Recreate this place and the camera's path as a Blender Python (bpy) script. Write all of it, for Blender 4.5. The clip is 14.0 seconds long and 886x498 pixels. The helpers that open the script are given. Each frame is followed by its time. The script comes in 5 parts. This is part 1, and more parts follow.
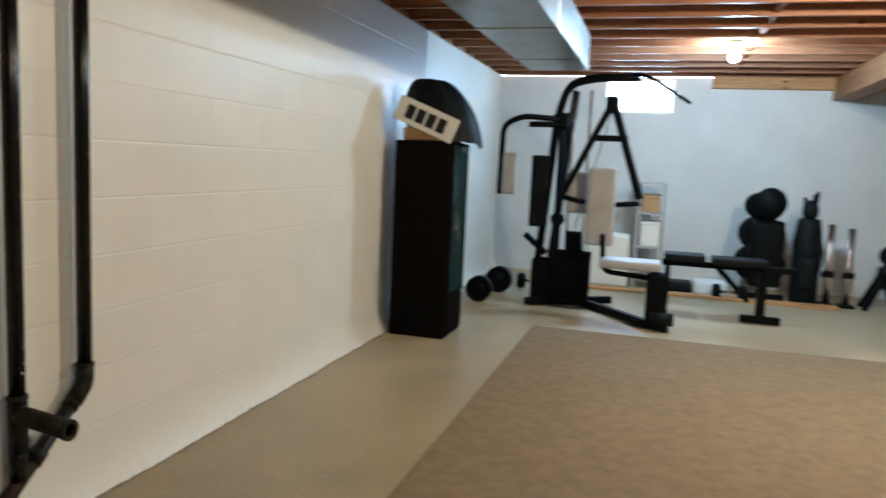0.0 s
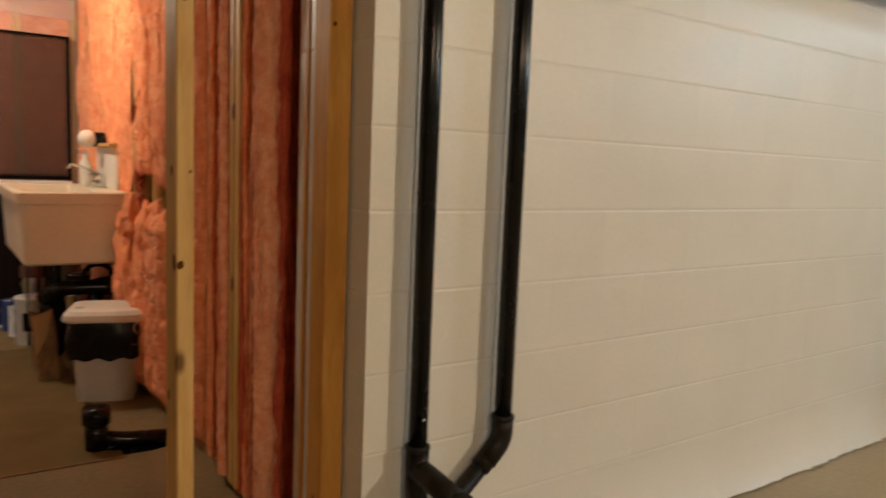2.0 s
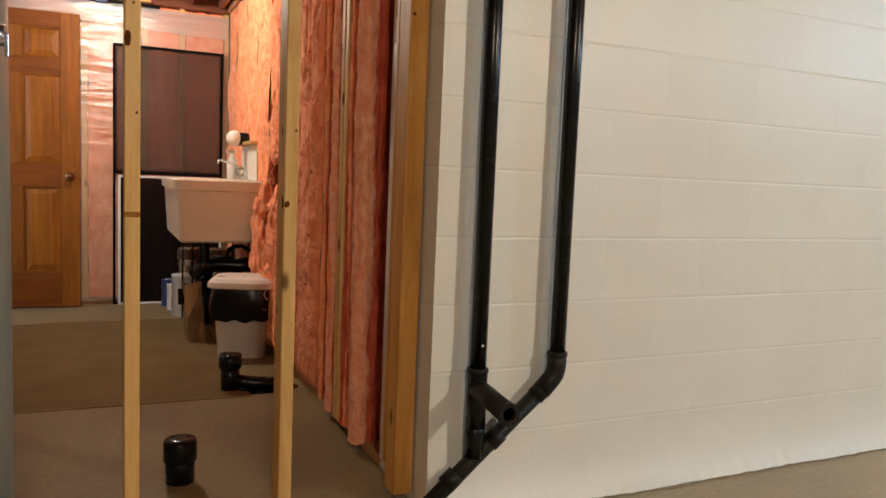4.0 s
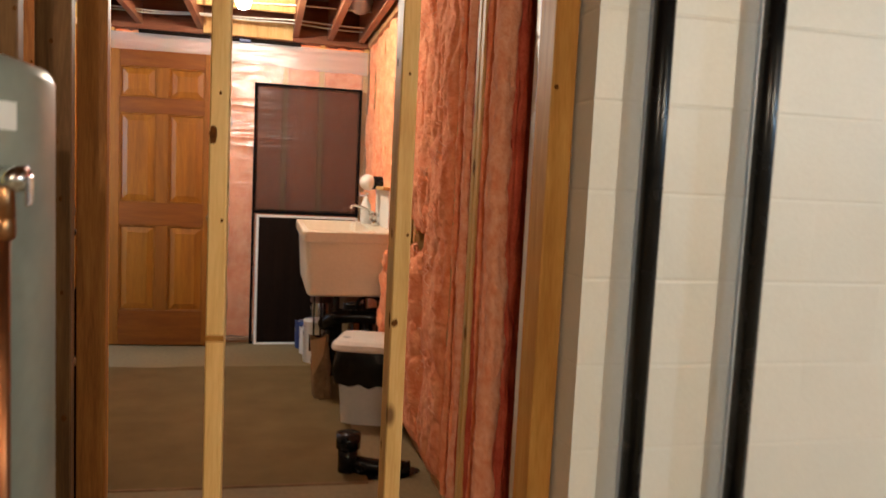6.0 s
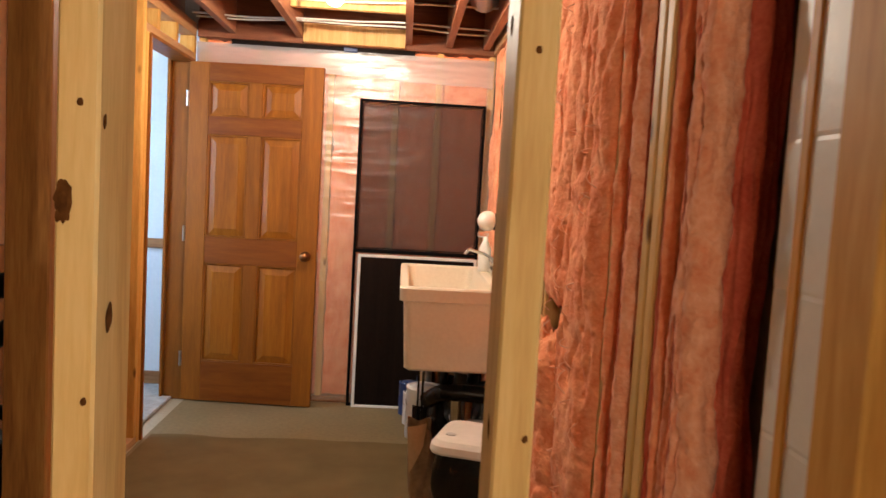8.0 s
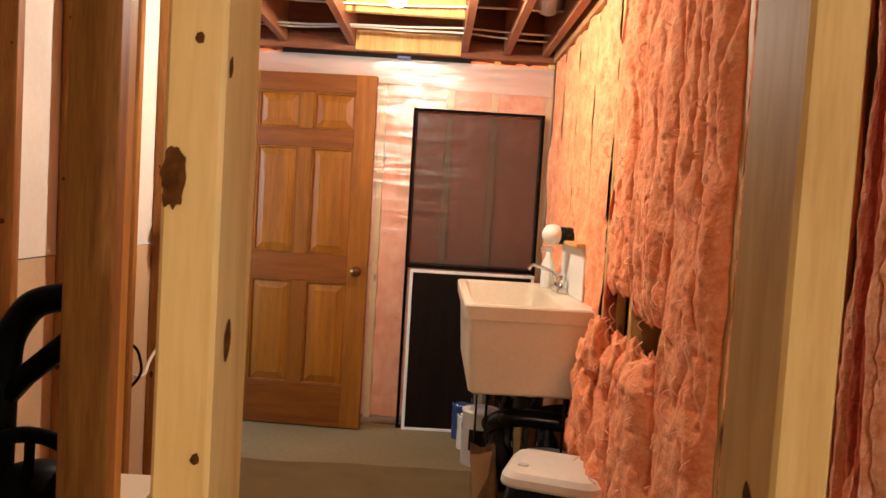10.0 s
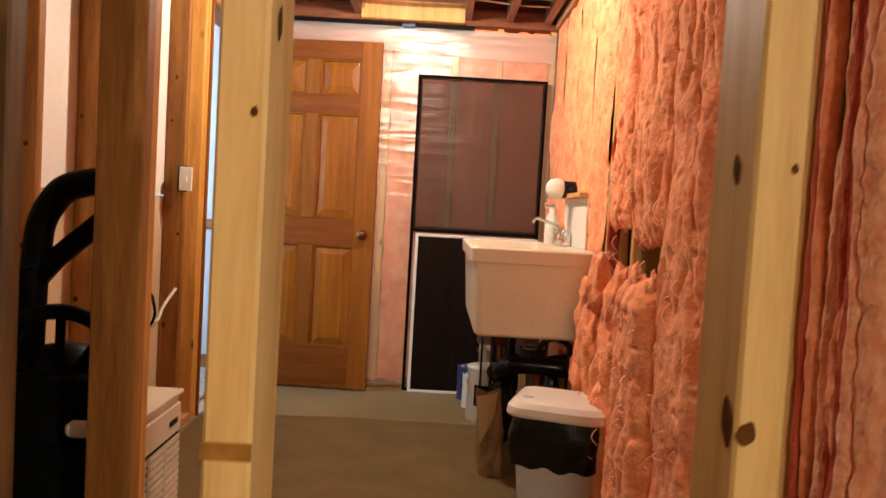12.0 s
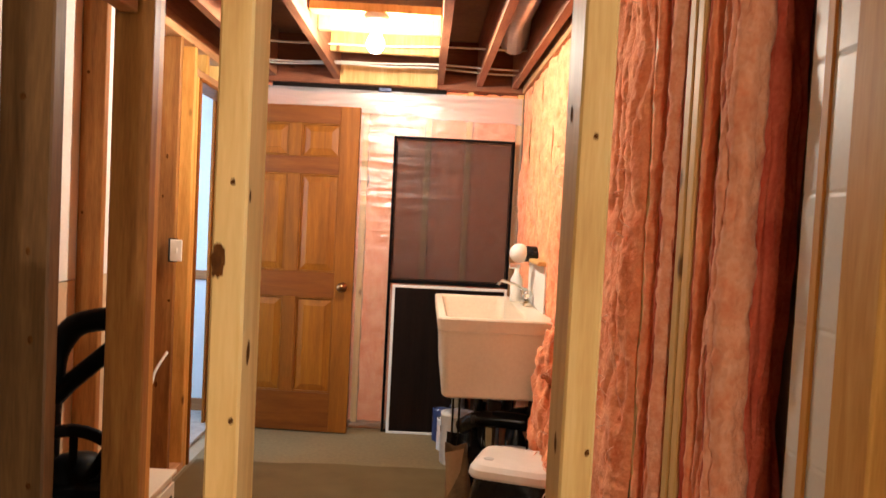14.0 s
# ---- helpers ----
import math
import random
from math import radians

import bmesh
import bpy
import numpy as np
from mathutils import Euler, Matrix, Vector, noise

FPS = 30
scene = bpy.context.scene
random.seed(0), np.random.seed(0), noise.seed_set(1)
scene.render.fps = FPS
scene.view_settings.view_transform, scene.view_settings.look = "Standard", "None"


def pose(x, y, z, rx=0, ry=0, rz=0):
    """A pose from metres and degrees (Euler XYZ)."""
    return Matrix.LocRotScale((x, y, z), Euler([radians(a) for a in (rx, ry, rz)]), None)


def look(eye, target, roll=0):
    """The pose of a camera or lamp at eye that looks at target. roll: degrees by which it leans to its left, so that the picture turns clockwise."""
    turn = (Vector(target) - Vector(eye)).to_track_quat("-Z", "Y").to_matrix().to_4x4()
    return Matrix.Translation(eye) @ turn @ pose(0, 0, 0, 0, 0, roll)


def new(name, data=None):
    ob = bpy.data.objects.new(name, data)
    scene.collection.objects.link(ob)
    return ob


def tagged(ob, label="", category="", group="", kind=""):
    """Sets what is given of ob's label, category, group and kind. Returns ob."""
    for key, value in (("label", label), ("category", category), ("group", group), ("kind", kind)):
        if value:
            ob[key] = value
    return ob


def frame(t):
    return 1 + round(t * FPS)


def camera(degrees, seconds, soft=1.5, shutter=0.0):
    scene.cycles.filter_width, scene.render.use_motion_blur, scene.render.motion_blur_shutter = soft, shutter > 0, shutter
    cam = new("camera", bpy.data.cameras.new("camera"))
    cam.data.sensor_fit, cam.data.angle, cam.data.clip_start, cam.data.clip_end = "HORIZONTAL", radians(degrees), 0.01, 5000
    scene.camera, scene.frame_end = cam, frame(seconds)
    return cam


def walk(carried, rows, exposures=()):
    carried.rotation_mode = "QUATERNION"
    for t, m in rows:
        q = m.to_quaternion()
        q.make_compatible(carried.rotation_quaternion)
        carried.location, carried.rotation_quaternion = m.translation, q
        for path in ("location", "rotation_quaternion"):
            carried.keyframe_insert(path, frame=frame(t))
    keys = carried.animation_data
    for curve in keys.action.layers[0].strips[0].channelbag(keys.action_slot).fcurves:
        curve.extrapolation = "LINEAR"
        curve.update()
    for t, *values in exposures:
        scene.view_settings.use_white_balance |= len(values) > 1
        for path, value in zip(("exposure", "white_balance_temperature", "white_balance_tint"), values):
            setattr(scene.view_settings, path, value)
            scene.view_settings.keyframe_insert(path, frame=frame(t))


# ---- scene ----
cam = camera(62.1, 14.0, shutter=0.5)
PATH = [
    (0, (-1.602, -1.882, 1.224), (0.306, -1.33, 0.992), 2.6),
    (0.5, (-1.361, -1.751, 1.203), (0.433, -0.9, 0.968), 2.6),
    (1, (-1.17, -1.711, 1.185), (0.403, -0.499, 0.953), 2.4),
    (1.5, (-0.953, -1.577, 1.216), (0.364, -0.093, 0.96), 2.7),
    (2, (-0.868, -1.532, 1.168), (0.282, 0.088, 0.938), 2.3),
    (2.5, (-0.807, -1.627, 1.057), (0.09, 0.147, 0.838), 2.1),
    (5, (-0.912, -2.008, 1.006), (-0.132, -0.174, 0.832), 2.8),
    (5.5, (-0.833, -1.804, 1.083), (-0.201, 0.084, 0.899), 2.9),
    (6, (-0.705, -1.552, 1.254), (-0.239, 0.384, 1.072), 2.8),
    (6.5, (-0.544, -1.299, 1.347), (-0.222, 0.667, 1.172), 2.7),
    (7, (-0.495, -1.05, 1.366), (-0.258, 0.929, 1.194), 3.3),
    (7.5, (-0.507, -0.796, 1.355), (-0.311, 1.188, 1.195), 3.4),
    (8, (-0.519, -0.581, 1.356), (-0.407, 1.41, 1.203), 3.3),
    (10.3, (-0.665, -0.376, 1.301), (-0.642, 1.621, 1.192), 3.4),
    (10.5, (-0.669, -0.374, 1.243), (-0.646, 1.623, 1.132), 3.3),
    (11, (-0.683, -0.388, 1.093), (-0.663, 1.609, 0.990), 3.4),
    (11.5, (-0.688, -0.424, 1.032), (-0.668, 1.573, 0.932), 3.6),
    (12, (-0.66, -0.462, 1.081), (-0.639, 1.536, 0.984), 3.3),
    (12.5, (-0.613, -0.51, 1.173), (-0.582, 1.487, 1.085), 3.3),
    (13, (-0.589, -0.631, 1.231), (-0.547, 1.367, 1.146), 3.1),
    (13.5, (-0.59, -0.68, 1.278), (-0.542, 1.317, 1.191), 3.2),
    (14, (-0.591, -0.737, 1.389), (-0.541, 1.26, 1.305), 2.9),
]
walk(cam, [(t, look(eye, target, roll)) for t, eye, target, roll in PATH],
     [(0, -0.34, 5500, 6), (0.8, -0.54, 6800, 8), (1.5, -0.56, 6700, 9), (2.0, -0.52, 6300, 10), (2.7, -0.28, 5850, 10), (4.8, -0.18, 5550, 8), (6.0, -0.08, 5650, 8), (7.0, 0.06, 5500, 9), (8.2, 0.08, 5850, 10), (11.0, 0.10, 5950, 11), (14.0, 0.34, 5700, 10)])

# ---- world, lamps and exposure ----
world = bpy.data.worlds.new("world")
scene.world = world
world.use_nodes = True
wn = world.node_tree.nodes
sky = wn.new("ShaderNodeTexSky")
sky.sky_type, sky.sun_disc = "NISHITA", False
sky.sun_elevation, sky.sun_rotation = radians(35), radians(60)
world.node_tree.links.new(sky.outputs[0], wn["Background"].inputs[0])
wn["Background"].inputs[1].default_value = 0.12


def point_lamp(name, place, watts, colour, size):
    data = bpy.data.lights.new(name, "POINT")
    data.energy, data.color, data.shadow_soft_size = watts, colour, size
    ob = new(name, data)
    ob.location = place
    return ob


def area_lamp(name, m, watts, colour, sx, sy):
    data = bpy.data.lights.new(name, "AREA")
    data.shape, data.size, data.size_y, data.energy, data.color = "RECTANGLE", sx, sy, watts, colour
    ob = new(name, data)
    ob.matrix_world = m
    return ob


BULB_ROOM, BULB_GYM, BULB_BACK, BULB_FILL = (-0.862, 2.68, 2.19), (4.9, -2.38, 2.20), (2.3, -3.2, 2.20), (-0.95, -3.3, 2.20)
point_lamp("bulb_light_room", BULB_ROOM, 66, (1.0, 0.80, 0.56), 0.035)
point_lamp("bulb_light_gym", BULB_GYM, 145, (0.60, 0.85, 1.0), 0.045)
point_lamp("bulb_light_back", BULB_BACK, 240, (1.0, 0.83, 0.57), 0.04)
# added fill: an unseen bulb that lifts the wall corner and studs
point_lamp("fill_light_walk", BULB_FILL, 140, (1.0, 0.77, 0.48), 0.10)
area_lamp("window_daylight", look((7.22, -1.6, 2.06), (4.0, -1.9, 0.8)), 38, (0.45, 0.70, 1.0), 0.7, 0.34)
area_lamp("hall_daylight", look((-2.92, 3.1, 1.6), (-2.2, 4.0, 1.2)), 45, (0.62, 0.80, 1.0), 0.8, 1.2)


# ---- materials ----
def ramp(nt, fac, stops):
    n = nt.nodes.new("ShaderNodeValToRGB")
    while len(n.color_ramp.elements) < len(stops):
        n.color_ramp.elements.new(0.5)
    for e, (p, c) in zip(n.color_ramp.elements, stops):
        e.position, e.color = p, (*c, 1)
    nt.links.new(fac, n.inputs[0])
    return n.outputs[0]


def surface(name, dark, light, rough=0.6, metal=0.0, scale=6.0, stretch=(1, 1, 1), bump=0.15, fine=60.0, rough_var=0.1, coat=0.0, sheen=0.0, random_tint=0.0, spec=0.5, relief=0.01):
    """A node material: two scales of noise for colour, roughness and relief."""
    m = bpy.data.materials.new(name)
    m.use_nodes = True
    nt = m.node_tree
    b = nt.nodes["Principled BSDF"]
    co = nt.nodes.new("ShaderNodeTexCoord")
    info = nt.nodes.new("ShaderNodeObjectInfo")
    mp = nt.nodes.new("ShaderNodeMapping")
    mp.inputs["Scale"].default_value = stretch
    nt.links.new(co.outputs["Object"], mp.inputs[0])
    shift = nt.nodes.new("ShaderNodeVectorMath")
    shift.operation = "ADD"
    mul = nt.nodes.new("ShaderNodeMath")
    mul.operation = "MULTIPLY"
    mul.inputs[1].default_value = 37.0
    nt.links.new(info.outputs["Random"], mul.inputs[0])
    nt.links.new(mp.outputs[0], shift.inputs[0])
    nt.links.new(mul.outputs[0], shift.inputs[1])
    n1, n2 = nt.nodes.new("ShaderNodeTexNoise"), nt.nodes.new("ShaderNodeTexNoise")
    n1.inputs["Scale"].default_value, n1.inputs["Detail"].default_value = scale, 5
    n2.inputs["Scale"].default_value, n2.inputs["Detail"].default_value = fine, 3
    for n in (n1, n2):
        nt.links.new(shift.outputs[0], n.inputs["Vector"])
    mix = nt.nodes.new("ShaderNodeMix")
    mix.inputs[0].default_value = 0.35
    nt.links.new(n1.outputs[0], mix.inputs[2])
    nt.links.new(n2.outputs[0], mix.inputs[3])
    col = ramp(nt, mix.outputs[0], [(0.32, dark), (0.68, light)])
    if random_tint:
        hsv = nt.nodes.new("ShaderNodeHueSaturation")
        mr = nt.nodes.new("ShaderNodeMapRange")
        mr.inputs[3].default_value, mr.inputs[4].default_value = 1 - random_tint, 1 + random_tint
        nt.links.new(info.outputs["Random"], mr.inputs[0])
        nt.links.new(mr.outputs[0], hsv.inputs["Value"])
        nt.links.new(col, hsv.inputs["Color"])
        col = hsv.outputs[0]
    nt.links.new(col, b.inputs["Base Color"])
    rr = nt.nodes.new("ShaderNodeMapRange")
    rr.inputs[3].default_value, rr.inputs[4].default_value = max(0.02, rough - rough_var), min(1, rough + rough_var)
    nt.links.new(n1.outputs[0], rr.inputs[0])
    nt.links.new(rr.outputs[0], b.inputs["Roughness"])
    b.inputs["Metallic"].default_value = metal
    b.inputs["Coat Weight"].default_value = coat
    b.inputs["Sheen Weight"].default_value = sheen
    b.inputs["Specular IOR Level"].default_value = spec
    if bump:
        bp = nt.nodes.new("ShaderNodeBump")
        bp.inputs["Strength"].default_value, bp.inputs["Distance"].default_value = bump, relief
        nt.links.new(mix.outputs[0], bp.inputs["Height"])
        nt.links.new(bp.outputs[0], b.inputs["Normal"])
    return m


def wood(name, dark, mid, light, rough=0.55, knots=True, along="z", coat=0.0, ring=26.0, random_tint=0.12):
    """Sawn timber: long grain bands, fine fibre and scattered knots."""
    m = bpy.data.materials.new(name)
    m.use_nodes = True
    nt = m.node_tree
    b = nt.nodes["Principled BSDF"]
    co = nt.nodes.new("ShaderNodeTexCoord")
    info = nt.nodes.new("ShaderNodeObjectInfo")
    mul = nt.nodes.new("ShaderNodeMath")
    mul.operation = "MULTIPLY"
    mul.inputs[1].default_value = 53.0
    nt.links.new(info.outputs["Random"], mul.inputs[0])
    shift = nt.nodes.new("ShaderNodeVectorMath")
    nt.links.new(co.outputs["Object"], shift.inputs[0])
    nt.links.new(mul.outputs[0], shift.inputs[1])
    long = {"z": (1, 1, 0.09), "y": (1, 0.09, 1), "x": (0.09, 1, 1)}[along]
    mp = nt.nodes.new("ShaderNodeMapping")
    mp.inputs["Scale"].default_value = long
    nt.links.new(shift.outputs[0], mp.inputs[0])
    n1, n2 = nt.nodes.new("ShaderNodeTexNoise"), nt.nodes.new("ShaderNodeTexNoise")
    n1.inputs["Scale"].default_value, n1.inputs["Detail"].default_value, n1.inputs["Distortion"].default_value = ring, 3, 0.8
    n2.inputs["Scale"].default_value, n2.inputs["Detail"].default_value = ring * 9, 2
    for n in (n1, n2):
        nt.links.new(mp.outputs[0], n.inputs["Vector"])
    mix = nt.nodes.new("ShaderNodeMix")
    mix.inputs[0].default_value = 0.3
    nt.links.new(n1.outputs[0], mix.inputs[2])
    nt.links.new(n2.outputs[0], mix.inputs[3])
    col = ramp(nt, mix.outputs[0], [(0.30, dark), (0.5, mid), (0.70, light)])
    if knots:
        vo = nt.nodes.new("ShaderNodeTexVoronoi")
        vo.inputs["Scale"].default_value = 4.2
        mk = nt.nodes.new("ShaderNodeMapping")
        mk.inputs["Scale"].default_value = {"z": (1.6, 1.6, 0.75), "y": (1.6, 0.75, 1.6), "x": (0.75, 1.6, 1.6)}[along]
        nt.links.new(shift.outputs[0], mk.inputs[0])
        nt.links.new(mk.outputs[0], vo.inputs["Vector"])
        kr = nt.nodes.new("ShaderNodeMapRange")
        kr.inputs[1].default_value, kr.inputs[2].default_value, kr.inputs[3].default_value, kr.inputs[4].default_value = 0.05, 0.11, 1, 0
        nt.links.new(vo.outputs["Distance"], kr.inputs[0])
        km = nt.nodes.new("ShaderNodeMix")
        km.data_type = "RGBA"
        km.inputs[7].default_value = (dark[0] * 0.35, dark[1] * 0.3, dark[2] * 0.3, 1)
        nt.links.new(kr.outputs[0], km.inputs[0])
        nt.links.new(col, km.inputs[6])
        col = km.outputs[2]
    hsv = nt.nodes.new("ShaderNodeHueSaturation")
    mr = nt.nodes.new("ShaderNodeMapRange")
    mr.inputs[3].default_value, mr.inputs[4].default_value = 1 - random_tint, 1 + random_tint
    nt.links.new(info.outputs["Random"], mr.inputs[0])
    nt.links.new(mr.outputs[0], hsv.inputs["Value"])
    nt.links.new(col, hsv.inputs["Color"])
    nt.links.new(hsv.outputs[0], b.inputs["Base Color"])
    b.inputs["Roughness"].default_value, b.inputs["Coat Weight"].default_value, b.inputs["Specular IOR Level"].default_value = rough, coat, 0.25
    bp = nt.nodes.new("ShaderNodeBump")
    bp.inputs["Strength"].default_value, bp.inputs["Distance"].default_value = 0.12, 0.004
    nt.links.new(mix.outputs[0], bp.inputs["Height"])
    nt.links.new(bp.outputs[0], b.inputs["Normal"])
    return m


def clear(name, tint, alpha, rough=0.1, spec=0.5):
    """A thin see-through sheet: part of the light passes, the rest meets a glossy skin."""
    m = bpy.data.materials.new(name)
    m.use_nodes = True
    nt = m.node_tree
    b = nt.nodes["Principled BSDF"]
    n = nt.nodes.new("ShaderNodeTexNoise")
    n.inputs["Scale"].default_value = 9
    co = nt.nodes.new("ShaderNodeTexCoord")
    nt.links.new(co.outputs["Object"], n.inputs["Vector"])
    nt.links.new(ramp(nt, n.outputs[0], [(0.3, tuple(c * 0.9 for c in tint)), (0.7, tint)]), b.inputs["Base Color"])
    b.inputs["Roughness"].default_value, b.inputs["Alpha"].default_value, b.inputs["Specular IOR Level"].default_value = rough, alpha, spec
    return m


def film_material(name, milk=0.17, shine=0.10):
    """Thin polythene: mostly clear, with a milky veil and sharp glints."""
    m = bpy.data.materials.new(name)
    m.use_nodes = True
    nt = m.node_tree
    nt.nodes.remove(nt.nodes["Principled BSDF"])
    see, gloss, veil = nt.nodes.new("ShaderNodeBsdfTransparent"), nt.nodes.new("ShaderNodeBsdfGlossy"), nt.nodes.new("ShaderNodeBsdfTranslucent")
    dif = nt.nodes.new("ShaderNodeBsdfDiffuse")
    gloss.inputs["Roughness"].default_value = 0.33
    veil.inputs[0].default_value = dif.inputs[0].default_value = (0.85, 0.80, 0.76, 1)
    co, n = nt.nodes.new("ShaderNodeTexCoord"), nt.nodes.new("ShaderNodeTexNoise")
    mp, bp = nt.nodes.new("ShaderNodeMapping"), nt.nodes.new("ShaderNodeBump")
    mp.inputs["Scale"].default_value = (1.7, 1.0, 9.0)
    mp.inputs["Rotation"].default_value = (0, 0.12, 0)
    n.inputs["Scale"].default_value, n.inputs["Detail"].default_value, n.inputs["Distortion"].default_value = 1.6, 3, 1.2
    bp.inputs["Strength"].default_value, bp.inputs["Distance"].default_value = 1.0, 0.012
    nt.links.new(co.outputs["Object"], mp.inputs[0])
    nt.links.new(mp.outputs[0], n.inputs["Vector"])
    nt.links.new(n.outputs[0], bp.inputs["Height"])
    nt.links.new(bp.outputs[0], gloss.inputs["Normal"])
    prev = see.outputs[0]
    for fac, sh in ((milk, dif), (shine, gloss)):
        mix = nt.nodes.new("ShaderNodeMixShader")
        mix.inputs[0].default_value = fac
        nt.links.new(prev, mix.inputs[1])
        nt.links.new(sh.outputs[0], mix.inputs[2])
        prev = mix.outputs[0]
    nt.links.new(prev, nt.nodes["Material Output"].inputs[0])
    return m


def glowing(name, colour, strength):
    m = bpy.data.materials.new(name)
    m.use_nodes = True
    b = m.node_tree.nodes["Principled BSDF"]
    b.inputs["Base Color"].default_value = (*colour, 1)
    b.inputs["Emission Color"].default_value, b.inputs["Emission Strength"].default_value = (*colour, 1), strength
    return m


WHITE_BLOCK = surface("painted_block", (0.72, 0.695, 0.63), (0.79, 0.77, 0.71), 0.42, scale=2.2, bump=0.10, fine=90, random_tint=0.002, spec=0.4)
MORTAR = surface("painted_mortar", (0.64, 0.61, 0.54), (0.78, 0.76, 0.70), 0.6, scale=8, bump=0.3)
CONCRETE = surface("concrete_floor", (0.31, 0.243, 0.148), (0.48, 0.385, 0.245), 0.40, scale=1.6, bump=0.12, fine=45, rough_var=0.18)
ROOM_SLAB = surface("room_slab_concrete", (0.155, 0.108, 0.047), (0.262, 0.186, 0.087), 0.6, scale=1.8, bump=0.12, fine=45, rough_var=0.15, spec=0.3)
STUD = wood("pine_stud", (0.47, 0.205, 0.036), (0.61, 0.30, 0.062), (0.71, 0.40, 0.10))
STUD_PALE = wood("pine_stud_pale", (0.53, 0.285, 0.082), (0.655, 0.395, 0.130), (0.74, 0.485, 0.195))
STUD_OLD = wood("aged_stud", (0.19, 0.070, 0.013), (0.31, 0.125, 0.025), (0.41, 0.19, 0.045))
# stud wood darkened to hold the shade on the nearest posts
STUD_SHADED = wood("shaded_stud", (0.085, 0.036, 0.010), (0.150, 0.068, 0.019), (0.230, 0.112, 0.034))
JOIST = wood("joist_fir", (0.20, 0.075, 0.035), (0.30, 0.125, 0.06), (0.40, 0.19, 0.09), along="y")
PLATE_X = wood("plate_fir", (0.21, 0.085, 0.03), (0.31, 0.135, 0.05), (0.41, 0.20, 0.08), along="x")
PLATE_Y = wood("plate_fir_side", (0.34, 0.16, 0.06), (0.46, 0.24, 0.10), (0.55, 0.32, 0.15), along="y")
PLATE_RED = wood("plate_red_fir", (0.13, 0.040, 0.016), (0.20, 0.066, 0.026), (0.28, 0.105, 0.045), along="x")
SUBFLOOR = surface("subfloor_ply", (0.16, 0.08, 0.045), (0.30, 0.17, 0.09), 0.8, scale=3, bump=0.1)
KNOT = surface("dark_knot", (0.022, 0.008, 0.003), (0.085, 0.03, 0.009), 0.9, scale=90, bump=0.1, spec=0.1)
KNOT_PALE = surface("saw_mark", (0.07, 0.022, 0.005), (0.15, 0.055, 0.012), 0.9, scale=60, bump=0.1, spec=0.05)
PENCIL = surface("saw_stain", (0.26, 0.10, 0.015), (0.36, 0.16, 0.03), 0.9, scale=60, bump=0.05, spec=0.05)
DOOR_WOOD = wood("stained_fir_door", (0.165, 0.046, 0.002), (0.225, 0.070, 0.003), (0.290, 0.098, 0.004), 0.52, knots=False, coat=0.03, ring=18, random_tint=0.05)
DOOR_RAIL = wood("stained_fir_rail", (0.130, 0.031, 0.001), (0.175, 0.046, 0.002), (0.225, 0.066, 0.003), 0.52, knots=False, coat=0.03, ring=18, along="x", random_tint=0.05)
DOOR_PANEL = wood("stained_fir_panel", (0.180, 0.050, 0.002), (0.255, 0.080, 0.003), (0.330, 0.115, 0.005), 0.48, knots=False, coat=0.05, ring=16, random_tint=0.06)
STEEL_HINGE = surface("steel_hinge", (0.55, 0.54, 0.50), (0.72, 0.71, 0.66), 0.35, metal=1, scale=20, bump=0.02)
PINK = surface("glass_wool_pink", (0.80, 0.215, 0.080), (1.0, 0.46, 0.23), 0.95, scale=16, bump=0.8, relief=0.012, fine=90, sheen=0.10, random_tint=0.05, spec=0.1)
# next two: the same wool with light and shade put into its colour
PINK_LIT = surface("glass_wool_lit", (0.84, 0.28, 0.135), (1.0, 0.54, 0.34), 0.95, scale=26, bump=0.9, relief=0.012, fine=110, sheen=0.10, spec=0.1)
PINK_SHADED = surface("glass_wool_shaded", (0.42, 0.060, 0.030), (0.66, 0.155, 0.080), 0.95, scale=14, bump=0.9, fine=120, random_tint=0.05, spec=0.1)
ABS = surface("black_abs", (0.004, 0.004, 0.004), (0.009, 0.008, 0.008), 0.25, scale=20, bump=0.03, spec=0.3)
ABS_DUSTY = surface("dusty_abs", (0.008, 0.007, 0.005), (0.024, 0.020, 0.014), 0.45, scale=16, bump=0.08, spec=0.2)
FILM = film_material("vapour_film")
FILM_MILKY = film_material("vapour_film_doubled", 0.24, 0.10)
SCREEN = clear("insect_screen", (0.05, 0.026, 0.02), 0.40, 0.6, 0.1)
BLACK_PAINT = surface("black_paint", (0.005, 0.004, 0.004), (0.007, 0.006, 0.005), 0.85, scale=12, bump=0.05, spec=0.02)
DARK_PANEL = surface("dark_panel", (0.005, 0.003, 0.002), (0.014, 0.007, 0.004), 0.6, scale=5, stretch=(6, 1, 0.4), bump=0.05, spec=0.08)
WHITE_PLASTIC = surface("white_plastic", (0.70, 0.66, 0.58), (0.80, 0.77, 0.70), 0.32, scale=4, bump=0.03, fine=30)
BIN_GREY = surface("bin_plastic", (0.50, 0.50, 0.48), (0.60, 0.60, 0.57), 0.4, scale=5, bump=0.03)
SINK_MAT = surface("sink_plastic", (0.70, 0.60, 0.45), (0.82, 0.73, 0.57), 0.35, scale=2.5, bump=0.05, fine=70)
BAG = surface("bin_bag", (0.004, 0.004, 0.004), (0.008, 0.008, 0.008), 0.2, scale=14, bump=0.6, spec=0.35)
CHROME = surface("chrome", (0.60, 0.60, 0.58), (0.80, 0.80, 0.78), 0.14, metal=1, scale=20, bump=0.02)
